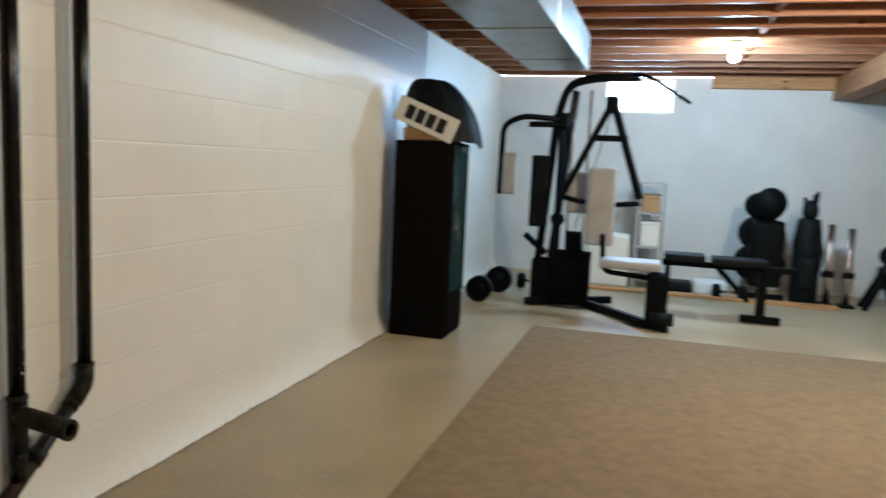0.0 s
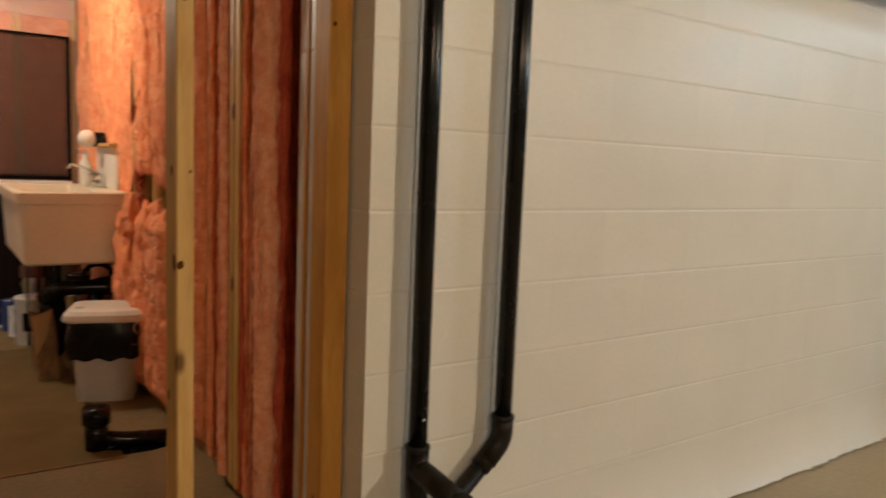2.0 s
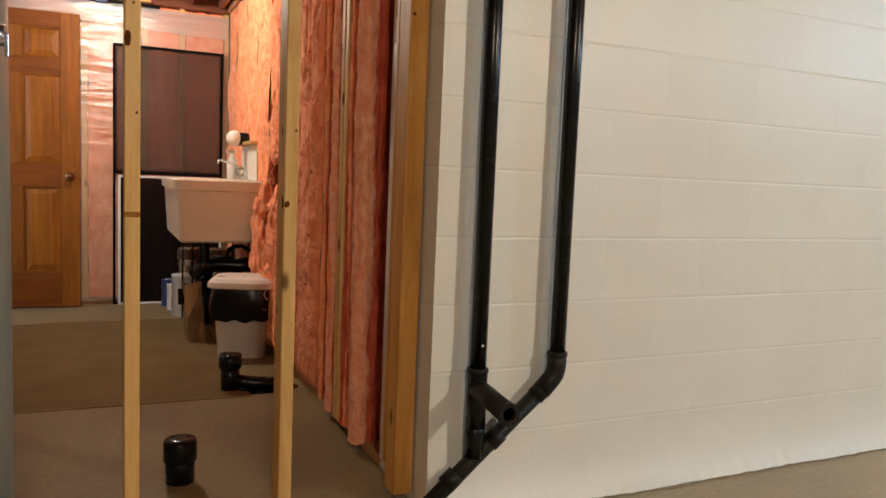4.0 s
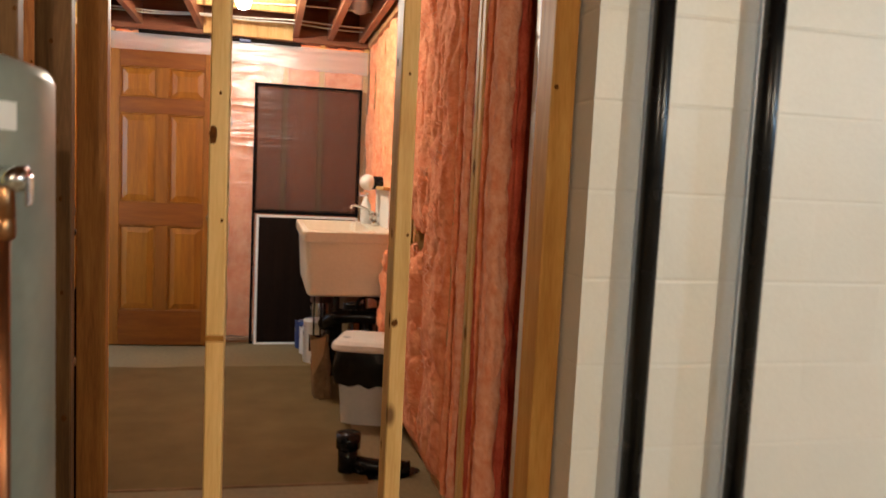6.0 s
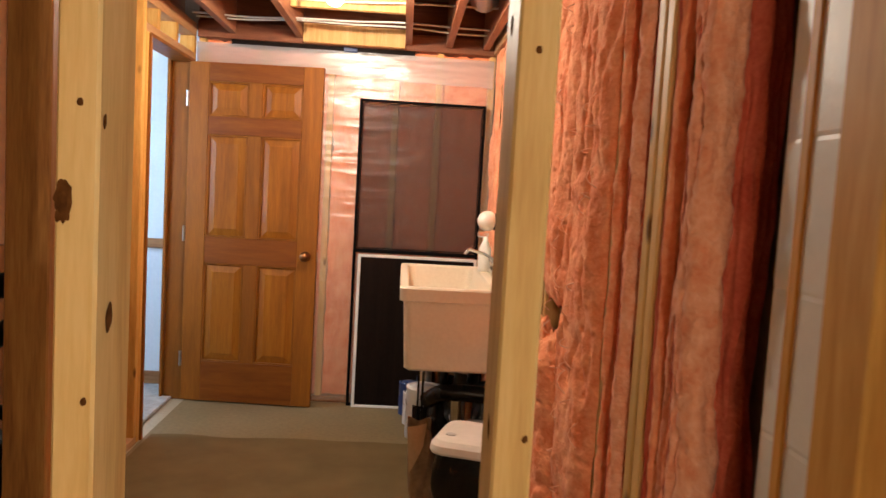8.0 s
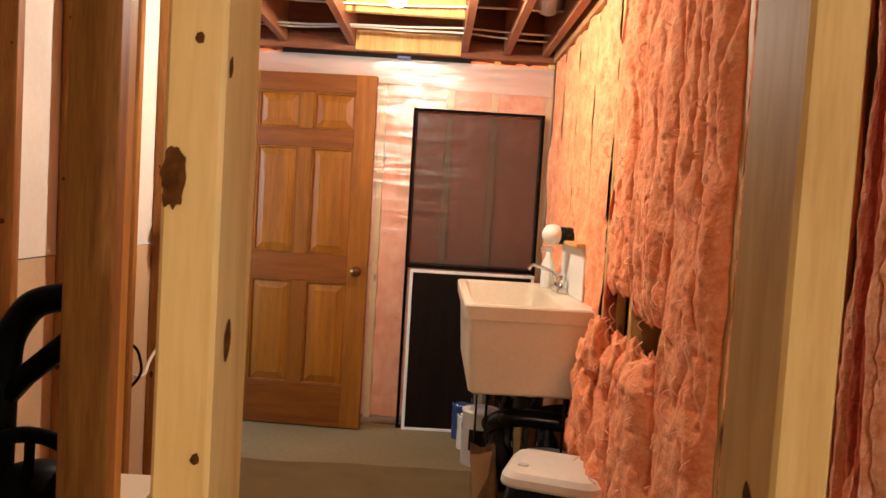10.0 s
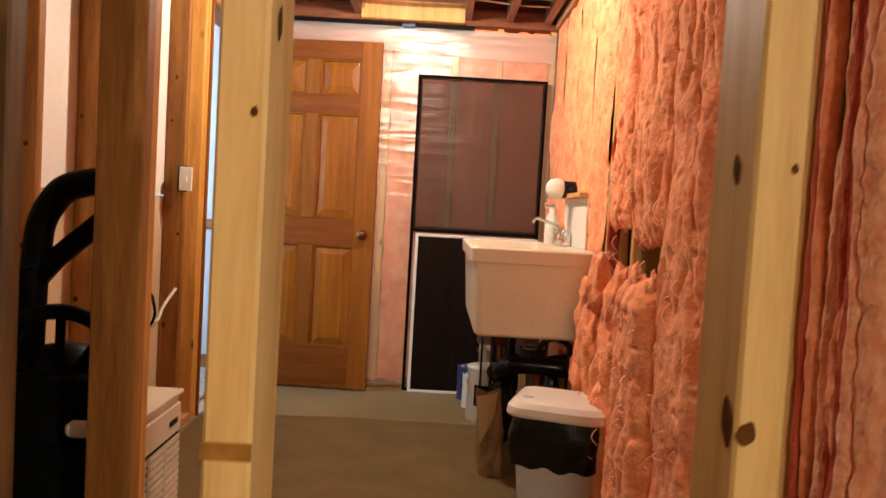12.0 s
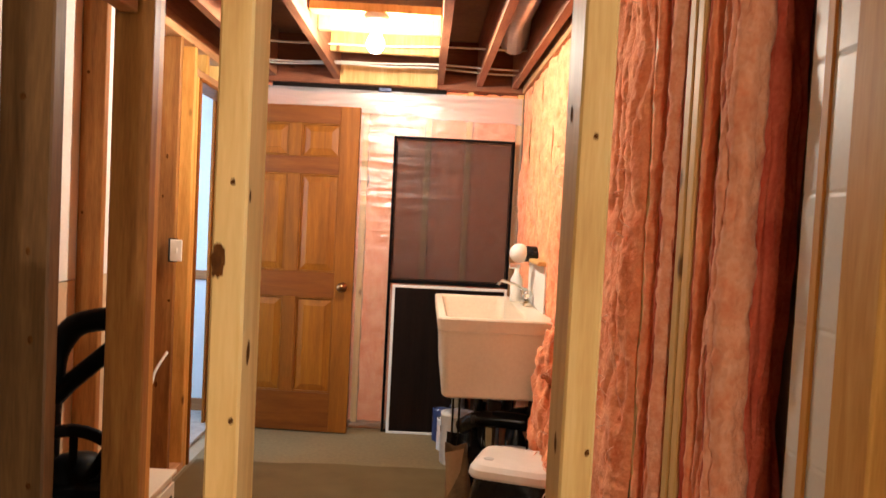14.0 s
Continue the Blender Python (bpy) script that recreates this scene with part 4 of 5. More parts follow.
can = tin(-0.433, 3.812, 0.056, 0.20, LABEL_BLUE, "small blue-labelled paint can")
part("label", box(-0.452, 3.752, 0.05, -0.405, 3.757, 0.15, 0.001), WHITE_PLASTIC, can, "white paper label")
can = tin(-0.415, 3.630, 0.050, 0.19, WHITE_PLASTIC, "white and blue labelled paint can")
part("label", box(-0.440, 3.576, 0.03, -0.392, 3.580, 0.10, 0.001), LABEL_BLUE, can, "blue printed label")
pail = tin(-0.352, 3.410, 0.098, 0.285, WHITE_PLASTIC, "white plastic paint pail with dark label", lid=WHITE_PLASTIC)
part("label", wrap_label(-0.352, 3.410, 0.0995, 230, 285, 0.09, 0.20), DARK_PANEL, pail, "dark printed label")
tall = tin(-0.318, 3.640, 0.076, 0.455, CHROME, "tall steel can with rusty brown band")
part("rust_band", lathe([(0.0775, 0.37), (0.0780, 0.372), (0.0780, 0.438), (0.0775, 0.44)], 24, at=(-0.318, 3.640, 0)), RUSTY, tall, "rusty brown band", True)
tin(-0.130, 3.64, 0.085, 0.44, BROWN_BAG, "tall brown can under the sink")
tin(-0.150, 3.14, 0.066, 0.445, ABS_DUSTY, "tall dark can with a bright rim")
hose = thing("black_hose", (-0.15, 2.76, 0.36), "thick black hose lying across the cans", "hose")
part("tube", tube(bend([(-0.36, 2.88, 0.36), (-0.30, 2.80, 0.425), (-0.14, 2.77, 0.43), (-0.01, 2.75, 0.42)], 0.06), 0.040, n=14), ABS, hose, "", True)
part("loop", tube([(-0.09 + 0.075 * math.cos(a), 2.86, 0.475 + 0.065 * math.sin(a)) for a in np.linspace(-0.6, 3.4, 16)], 0.013, n=8), ABS, hose, "", True)
tin(-0.185, 2.955, 0.058, 0.365, CHROME, "shiny steel can under the sink")
b = thing("grey_bucket", (-0.125, 2.62, 0), "grey rubber bucket with an open top", "bucket")
part("shell", lathe([(0.085, 0), (0.108, 0.30), (0.119, 0.302), (0.119, 0.318), (0.110, 0.318), (0.102, 0.29), (0.08, 0.02)], 32, at=(-0.125, 2.62, 0)), BIN_GREY, b, "", True)
bagb = thing("paper_bag", (-0.39, 2.58, 0), "crumpled brown paper bag with a folded tan flap", "bag")


def bag_point(u, v):
    a = u * 2 * math.pi
    r = 0.070 + 0.016 * noise.noise(Vector((math.cos(a) * 2, math.sin(a) * 2, v * 5)))
    k = (abs(math.cos(a)) ** 4 + abs(math.sin(a)) ** 4) ** -0.25
    return (-0.375 - 0.025 * v + 0.75 * r * k * math.cos(a), 2.60 + 1.1 * r * k * math.sin(a), 0.335 * v + 0.012 * math.sin(a * 3) * v)


part("sack", sheet(bag_point, 36, 18), BROWN_BAG, bagb)
part("flap", sheet(lambda u, v: (-0.455 + 0.085 * u + 0.018 * v - 0.03 * v * u, 2.512 - 0.012 * math.sin(u * 3.1) - 0.010 * v, 0.345 - (0.20 - 0.10 * u) * v + 0.02 * u), 10, 12), CARDBOARD, bagb, "folded tan paper flap")

def sack(x, y, r, h, seed):
    s = thing("plastic_sack", (x, y, 0), "slumped black plastic sack under the sink", "sack", "black sacks")
    def fn(u, v):
        a = u * 2 * math.pi
        p = r * (math.sin(min(1.0, v * 1.15 + 0.12) * math.pi * 0.93) ** 0.6) * (1 + 0.22 * noise.noise(Vector((math.cos(a) * 2, math.sin(a) * 2, v * 3 + seed))))
        return (x + p * math.cos(a), y + p * math.sin(a), h * v)
    part("film", sheet(fn, 32, 16), BAG, s, "", True)


sack(-0.24, 3.28, 0.10, 0.38, 1)
sack(-0.07, 3.02, 0.07, 0.40, 4)
sack(-0.30, 3.05, 0.085, 0.30, 7)

# thin overlay of darker, browner concrete in this room
structure("floor_slab_room", box(-1.80, 0.09, 0.0, -0.002, 3.975, 0.004), ROOM_SLAB, "darker brown concrete slab over the unfinished room", "floor")

# drain stubs in the slab
stub = thing("drain_stub", (-0.652, 0.497, 0), "capped black drain pipe stub in the slab", "pipe")
part("pipe", rod((-0.652, 0.497, -0.01), (-0.652, 0.497, 0.11), 0.045, n=28), ABS, stub, "", True)
part("cap", lathe([(0.050, 0.075), (0.052, 0.078), (0.052, 0.135), (0.047, 0.145), (0.02, 0.147)], 28, at=(-0.652, 0.497, 0)), ABS, stub, "", True)
stub = thing("toilet_drain", (-0.345, 1.492, 0), "black drain elbow lying in a dark floor cutout", "pipe")
part("riser", rod((-0.345, 1.492, 0.0), (-0.345, 1.492, 0.12), 0.042, n=24), ABS, stub, "", True)
part("collar", rod((-0.345, 1.492, 0.11), (-0.345, 1.492, 0.17), 0.052, n=24), ABS, stub, "", True)
part("tail_pipe", tube(bend([(-0.345, 1.492, 0.05), (-0.245, 1.462, 0.035), (-0.085, 1.432, 0.03)], 0.05), 0.03), ABS, stub, "", True)


def pit_point(u, v):
    a = u * 2 * math.pi
    r = v * (1 + 0.25 * noise.noise(Vector((math.cos(a) * 1.5, math.sin(a) * 1.5, 3))))
    return (-0.235 + 0.21 * r * math.cos(a), 1.462 + 0.075 * r * math.sin(a), 0.010 - 0.006 * v)


# flat black patch added in place of the dark hole in the slab
part("rubber_apron", sheet(pit_point, 30, 3), ABS, stub)
rug = thing("carpet_remnant", (-1.0, 2.4, 0), "thin brown carpet remnant laid on the slab", "rug")
part("rug_surface", sheet(lambda u, v: (-1.78 + 1.51 * u + 0.012 * noise.noise(Vector((v * 9, u * 2, 0))), 1.406 - 0.045 * u * (1 - v) + (1.86 + 0.03 * noise.noise(Vector((u * 5, 1, 0)))) * v + 0.004 * noise.noise(Vector((u * 12, 3, 0))), 0.007 + 0.0015 * noise.noise(Vector((u * 6, v * 6, 2)))), 30, 40), RUG, rug)
part("edge_binding", bar((-1.78, 1.404, 0.005), (-0.27, 1.359, 0.005), 0.010, 0.010, None, 0.002), BROWN_BAG, rug, "dark bound front edge")


def cove_reach(x):
    return 0.070 + 0.014 * noise.fractal(Vector((x * 3.1, 2.0, 3)), 1.0, 2.0, 4) + 0.008 * noise.noise(Vector((x * 23, 0, 7)))


def cove_point(u, v):
    """A painted mortar fillet at the foot of the wall, ragged where it meets the slab."""
    x = 0.0 + 7.05 * u
    r = cove_reach(x)
    rough = 0.0025 * noise.noise(Vector((x * 16, v * 3, 5)))
    return (x, -0.0012 - 0.068 * v ** 2.4 - (r - 0.068) * v ** 9, 0.0035 + 0.21 * (1 - v) + 0.4 * rough * math.sin(v * 3.14))


def dirt_point(u, v):
    x = 0.0 + 7.05 * u
    w = 0.012 + 0.020 * max(0.0, noise.fractal(Vector((x * 6, 0, 3)), 1.0, 2.0, 3))
    return (x, 0.002 - cove_reach(x) - w * v, 0.0040 - 0.0022 * v)


structure("wall_cove", sheet(cove_point, 560, 12), WHITE_BLOCK, "white painted mortar fillet at the foot of the wall", "trim", True)
structure("floor_seam", sheet(dirt_point, 560, 2), DIRT, "rough dirty joint between slab and block wall", "trim")


# ---- black waste pipes on the block wall ----
stack = thing("waste_pipes", (0.26, -0.045, 0), "glossy black plastic waste pipes strapped to the wall", "pipe")
PYC, PR = -0.048, 0.0245
part("left_pipe", tube([(0.131, PYC, 0.40), (0.131, PYC, TOP + 0.1)], PR, n=20), ABS, stack, "", True)
part("right_pipe", tube([(0.408, PYC, 0.46), (0.408, PYC, TOP + 0.1)], PR, n=20), ABS, stack, "", True)
part("elbow", tube(bend([(0.408, PYC, 0.485), (0.408, PYC, 0.425), (0.355, PYC, 0.372)], 0.04), 0.030, n=20), ABS_DUSTY, stack, "", True)
part("branch_pipe", tube([(0.370, PYC, 0.388), (-0.109, PYC, -0.02)], PR, n=20), ABS_DUSTY, stack, "", True)
part("collar", rod((0.375, PYC, 0.392), (0.335, PYC, 0.357), 0.0285, n=20), ABS_DUSTY, stack, "", True)
tee = part("tee", tube([(0.131, PYC, 0.28), (0.131, PYC, 0.455)], 0.030, n=20), ABS, stack, "", True)
part("tee_outlet", tube(bend([(0.131, PYC, 0.40), (0.131, -0.11, 0.395), (0.128, -0.228, 0.382)], 0.04), 0.030, n=20, close=True), ABS_DUSTY, tee, "", True)
part("outlet_ring", lathe([(0.020, 0.0), (0.020, 0.012), (0.033, 0.012), (0.033, 0.0)], 20), ABS_DUSTY, tee).matrix_local = Matrix.Translation((0.128, -0.238, 0.381)) @ Matrix.Rotation(radians(90), 4, "X")
part("wye", tube([(0.131, PYC, 0.19), (0.131, PYC, 0.31)], 0.029, n=20), ABS, stack, "", True)
for a, b in (((0.215, 0.255), (0.180, 0.225)), ((0.075, 0.142), (0.040, 0.112))):
    part("collar", rod((a[0], PYC, a[1]), (b[0], PYC, b[1]), 0.0290, n=20), ABS_DUSTY, stack, "", True)
for x, z in ((0.131, 0.455), (0.408, 0.488)):
    part("collar", lathe([(0.030, 0), (0.0325, 0.003), (0.0325, 0.012), (0.030, 0.015)], 20, at=(x, PYC, z - 0.008)), ABS_DUSTY, stack, "", True)
part("paint_dot", ball((0.131, PYC - PR, 0.533), 0.004, (1, 0.4, 1), n=8), WHITE_PLASTIC, stack)

# ---- water heater ----
HX, HY, HR, HH = -1.306, -0.26, 0.262, 1.40
tank = thing("water_heater", (HX, HY, 0), "tall grey enamelled water heater tank", "water heater")
part("jacket", lathe([(HR, 0.05), (HR, HH - 0.02), (HR - 0.012, HH), (HR - 0.05, HH + 0.012), (0.05, HH + 0.02)], 64, at=(HX, HY, 0)), TANK, tank, "", True)
part("base", lathe([(HR - 0.02, 0.0), (HR - 0.02, 0.05)], 40, at=(HX, HY, 0)), BLACK_PAINT, tank, "", True)
vx, vy, vz = -1.066, -0.415, 1.228
valve = part("relief_valve", tube(bend([(HX + 0.13, HY - 0.12, vz), (vx, vy, vz), (vx, vy, vz - 0.07)], 0.025), 0.019), BRASS, tank, "tarnished brass relief valve", True)
part("valve_cap", rod((vx, vy, vz), (vx + 0.035, vy - 0.004, vz + 0.002), 0.018, n=18), CHROME, valve, "", True)
part("lever", box(vx + 0.034, vy - 0.012, vz - 0.035, vx + 0.040, vy + 0.006, vz + 0.006, 0.001), CHROME, valve)
part("discharge_pipe", tube([(vx, vy, vz - 0.06), (vx - 0.004, vy - 0.004, 0.12)], 0.0125, n=16), COPPER, tank, "copper discharge pipe", True)
part("pipe_fitting", lathe([(0.016, 0), (0.019, 0.004), (0.019, 0.03), (0.016, 0.034)], 16, at=(vx, vy, vz - 0.085)), BRASS, tank, "", True)


def wrap(a0, a1, z0, z1, off=0.0012):
    return sheet(lambda u, v: (HX + (HR + off) * math.cos(a0 + (a1 - a0) * u), HY + (HR + off) * math.sin(a0 + (a1 - a0) * u), z0 + (z1 - z0) * v), 10, 2)


part("label", wrap(radians(-41), radians(-22), 1.297, 1.338), WHITE_PLASTIC, tank, "white rating label")
part("label", wrap(radians(-82), radians(-48.5), 1.163, 1.370), YELLOW_PAINT, tank, "yellow energy label")
part("label", wrap(radians(-75), radians(-47.5), 1.030, 1.106), RED_PAINT, tank, "red warning label")

# ---- things behind the side studs ----
bike = thing("exercise_bike", (-1.5, 1.05, 0), "black exercise bike with a curved handlebar", "exercise bike")
part("handlebar", tube(bend([(-1.605, 1.06, 0.70), (-1.60, 1.06, 0.90), (-1.588, 1.06, 1.025), (-1.54, 1.05, 1.088), (-1.48, 1.05, 1.104), (-1.435, 1.045, 1.106)], 0.035), 0.029), GYM_STEEL, bike, "", True)
part("brace", tube([(-1.59, 1.06, 0.90), (-1.55, 1.055, 0.945), (-1.47, 1.05, 1.015), (-1.435, 1.05, 1.045)], 0.022), GYM_STEEL, bike, "", True)
part("upright", tube(bend([(-1.60, 1.06, 0.74), (-1.595, 1.05, 0.55), (-1.52, 1.04, 0.08)], 0.08), 0.034), GYM_STEEL, bike, "", True)
wheel = part("flywheel", rod((-1.52, 1.00, 0.70), (-1.52, 1.03, 0.70), 0.045, n=24), GYM_STEEL, bike, "", True)
part("rim", tube([(-1.52 + 0.14 * math.cos(a), 1.015, 0.70 + 0.14 * math.sin(a)) for a in np.linspace(0, 2 * math.pi, 33)], 0.016, n=8), GYM_STEEL, wheel, "", True)
for k in range(5):
    a = k * 2 * math.pi / 5 + 0.3
    part("spoke", rod((-1.52 + 0.03 * math.cos(a), 1.015, 0.70 + 0.03 * math.sin(a)), (-1.52 + 0.135 * math.cos(a), 1.015, 0.70 + 0.135 * math.sin(a)), 0.010, n=8), GYM_STEEL, wheel)
part("housing", box(-1.66, 0.93, 0.0, -1.385, 1.13, 0.60, 0.04, seg=2), GYM_STEEL, bike)
part("motor_cover", box(-1.60, 0.96, 0.601, -1.39, 1.10, 0.72, 0.03, seg=2), GYM_STEEL, bike)
part("hub_cover", rod((-1.52, 0.955, 0.62), (-1.52, 0.985, 0.62), 0.08, n=28), GYM_STEEL, bike)
part("strut", bar((-1.57, 1.05, 0.40), (-1.40, 1.05, 0.80), 0.07, 0.06), GYM_STEEL, bike)
part("strut", bar((-1.63, 1.05, 0.66), (-1.40, 1.05, 0.72), 0.06, 0.05), GYM_STEEL, bike)
part("seat_tube", tube([(-1.57, 1.07, 0.60), (-1.395, 1.07, 0.86)], 0.022), GYM_STEEL, bike, "", True)
part("console_cable", tube([(-1.60 - 0.05 * math.sin(s * 3.1), 1.03, 0.80 - 0.42 * s) for s in np.linspace(0, 1, 14)], 0.006, n=6), GYM_STEEL, bike, "", True)
part("brake_cable", tube(bend([(-1.59, 1.03, 0.93), (-1.645, 1.03, 0.90), (-1.655, 1.03, 0.78), (-1.62, 1.03, 0.66)], 0.05), 0.006, n=8), GYM_STEEL, bike, "", True)
part("front_post", rod((-1.62, 1.0, 0.60), (-1.615, 1.0, 0.80), 0.016, n=12), GREY_VINYL, bike, "grey steel post", True)
part("front_shroud", lathe([(0.15, 0.0), (0.16, 0.25), (0.145, 0.50), (0.10, 0.68), (0.05, 0.76), (0.01, 0.77)], 20, at=(-1.53, 1.06, 0.0)), GYM_STEEL, bike, "", True)
part("belt_guard", box(-1.70, 0.99, 0.30, -1.375, 1.05, 0.66, 0.05, seg=2), GYM_STEEL, bike)
part("pedal", box(-1.45, 0.90, 0.62, -1.39, 0.93, 0.65, 0.008), WHITE_PLASTIC, bike)
bike.matrix_basis = pose(-1.385, 1.05, 0)

unit = thing("air_conditioner", (0, 0, 0), "cream room air conditioner with a louvred front", "air conditioner")
part("case", box(-0.36, 0.0, 0.0, 0.0, 0.41, 0.535, 0.010, seg=2), SINK_MAT, unit)
part("top_cover", box(-0.365, -0.012, 0.536, 0.005, 0.415, 0.548, 0.003), SINK_MAT, unit)
part("control_strip", box(-0.35, -0.010, 0.435, -0.01, 0.0, 0.515, 0.003), SINK_MAT, unit)
for k in range(3):
    x0 = -0.352 + 0.117 * k
    part("grille_frame", box(x0, -0.009, 0.04, x0 + 0.008, 0.0, 0.425), SINK_MAT, unit)
    for j in range(19):
        part("slat", box(x0 + 0.012, -0.009, 0.05 + 0.020 * j, x0 + 0.110, 0.0, 0.0635 + 0.020 * j), SINK_MAT, unit)
# dark sheet paints the shade seen between the slats
part("grille_back", box(-0.350, -0.003, 0.045, -0.006, -0.0005, 0.428), DARK_PANEL, unit, "dark sheet for the shade behind the slats")
part("badge", box(-0.10, -0.0125, 0.465, -0.04, -0.0105, 0.48), ABS, unit)
unit.matrix_basis = pose(-1.355, 1.590, 0, 0, 0, 90)

box_sw = thing("switch_box", (-1.80, 2.86, 1.17), "white light switch box nailed to a stud", "switch")
part("plate", box(-1.83, 2.846, 1.11, -1.79, 2.878, 1.225, 0.004), ABS, box_sw)
part("cover", box(-1.816, 2.834, 1.115, -1.760, 2.846, 1.22, 0.003), WHITE_PLASTIC, box_sw)
part("toggle", box(-1.788, 2.826, 1.155, -1.780, 2.835, 1.18, 0.002), WHITE_PLASTIC, box_sw)
wire = thing("cable_end", (-1.83, 2.75, 0.6), "loose white electrical cable end", "cable")
part("sheath", tube(bend([(-1.86, 2.47, 0.62), (-1.80, 2.60, 0.55), (-1.83, 2.72, 0.60), (-1.80, 2.80, 0.68)], 0.08), 0.007, n=8), WHITE_WIRE, wire, "", True)
part("core", tube(bend([(-1.86, 2.46, 0.74), (-1.80, 2.52, 0.70), (-1.79, 2.56, 0.58), (-1.86, 2.55, 0.50)], 0.08), 0.006, n=8), ABS, wire, "", True)


# ---- lamps, ducts and cables overhead ----
def bare_bulb(place, label):
    x, y, z = place
    lamp = thing("ceiling_bulb", (x, y, z), label, "light bulb", "bare bulbs")
    part("holder", lathe([(0.055, 0.13), (0.052, 0.10), (0.030, 0.085), (0.024, 0.06), (0.022, 0.045)], 24, at=(x, y, z - 0.02)), PORCELAIN, lamp, "white porcelain holder", True)
    ob = part("bulb", lathe([(0.014, 0.045), (0.018, 0.03), (0.034, 0.004), (0.040, -0.018), (0.037, -0.038), (0.024, -0.056), (0.004, -0.063)], 24, at=(x, y, z)), BULB_GLOW, lamp, "glowing glass bulb", True)
    ob.visible_shadow = False
    part("crosspiece", box(x - 0.302, y - 0.045, z + 0.112, x + 0.295, y + 0.045, z + 0.15, 0.002), STUD_PALE, lamp)


bare_bulb(BULB_ROOM, "bare glowing bulb between the joists")
bare_bulb(BULB_GYM, "bare glowing bulb under the gym joists")
bare_bulb(BULB_BACK, "bare glowing bulb in the back room")
# unseen bulb body added to go with the fill light
bare_bulb(BULB_FILL, "unseen bulb added behind the walkway as fill")
duct = thing("main_duct", (2.5, -0.97, 2.0), "galvanised rectangular sheet-metal duct", "duct")
part("trunk", box(0.2, -1.27, 2.0, 4.42, -0.80, 2.272, 0.004), GALV, duct)
for x in (1.4, 2.6, 3.8):
    part("seam", box(x, -1.276, 1.994, x + 0.025, -0.794, 2.274, 0.002), GALV, duct)
branch = thing("branch_duct", (1.6, -0.45, 2.1), "short galvanised branch duct", "duct")
part("pipe", tube([(1.75, -0.798, 2.14), (1.75, -0.05, 2.16)], 0.075, n=20), GALV, branch, "", True)
flex = thing("round_duct", (-0.24, 2.6, 2.4), "silver round duct between the joists", "duct")
part("pipe", tube([(-0.20, 1.3, 2.40), (-0.20, 2.9, 2.40), (-0.16, 3.3, 2.37)], 0.078, n=20), GALV, flex, "", True)
for k, (ya, za, sag) in enumerate(((3.30, 2.31, 0.004), (3.62, 2.275, 0.006), (3.70, 2.272, 0.008))):
    cable = thing("ceiling_cable", (-0.8, ya, za), "pale electrical cable stapled under the joists", "cable", "ceiling cables")
    part("sheath", tube([(-1.75 + 1.7 * s, ya + 0.05 * math.sin(s * 5 + k), za - sag * math.sin(s * 9) ** 2) for s in np.linspace(0, 1, 22)], 0.0055, n=6), WHITE_WIRE, cable, "", True)
for k, y in enumerate((2.95, 3.42)):
    blk = thing("joist_blocking", (-0.83, y, 2.3), "pale wooden blocking between two joists", "timber", "joist blocking")
    part("board", box(-1.172, y, 2.29, -0.562, y + 0.038, 2.40, 0.003), STUD_PALE, blk)
clip = thing("blue_clip", (-0.89, 3.94, 2.15), "small blue plastic clip on the film", "clip")
part("clip_body", box(-0.93, 3.945, 2.165, -0.85, 3.985, 2.19, 0.004), LABEL_BLUE, clip)


# ---- the gym end ----
rug = thing("gym_carpet", (1.6, -2.4, 0), "tan cut-pile carpet on the gym floor", "rug")
part("rug_surface", box(-0.6, -4.4, 0.001, 3.95, -1.02, 0.014, 0.005), GYM_RUG, rug)

cab = thing("display_cabinet", (3.46, -0.32, 0), "tall black cabinet with a dark glass door", "cabinet")
part("body", box(3.235, -0.510, 0.0, 3.67, -0.105, 1.37, 0.006), BLACK_PAINT, cab)
gd = part("glass_door", box(3.265, -0.521, 0.32, 3.655, -0.512, 1.35, 0.002), GLASS, cab, "dark glass door")
for x0 in (3.258, 3.634):
    part("door_frame_bar", box(x0, -0.526, 0.30, x0 + 0.028, -0.512, 1.365, 0.002), BLACK_PAINT, gd)
part("handle", tube(bend([(3.30, -0.526, 0.78), (3.30, -0.554, 0.78), (3.30, -0.554, 0.88), (3.30, -0.526, 0.88)], 0.015), 0.005, n=8), CHROME, gd)
part("drawer", box(3.265, -0.521, 0.03, 3.655, -0.511, 0.285, 0.003), BLACK_PAINT, cab)

cap = thing("giant_cap_display", (3.46, -0.36, 1.37), "oversized black cap-shaped display with a white banner", "display")


def dome(u, v):
    a, b = u * 2 * math.pi, v * math.pi / 2
    r = math.cos(b) ** 0.7
    return (3.46 + 0.235 * r * math.cos(a), -0.392 + 0.085 * math.sin(b) + 0.27 * r * math.sin(a) + 0.012 * math.sin(a * 7) * r, 1.42 + 0.385 * math.sin(b) + 0.075 * math.sin(a) * (1 - v) + 0.016 * math.sin(a * 5 + v * 6) * r)


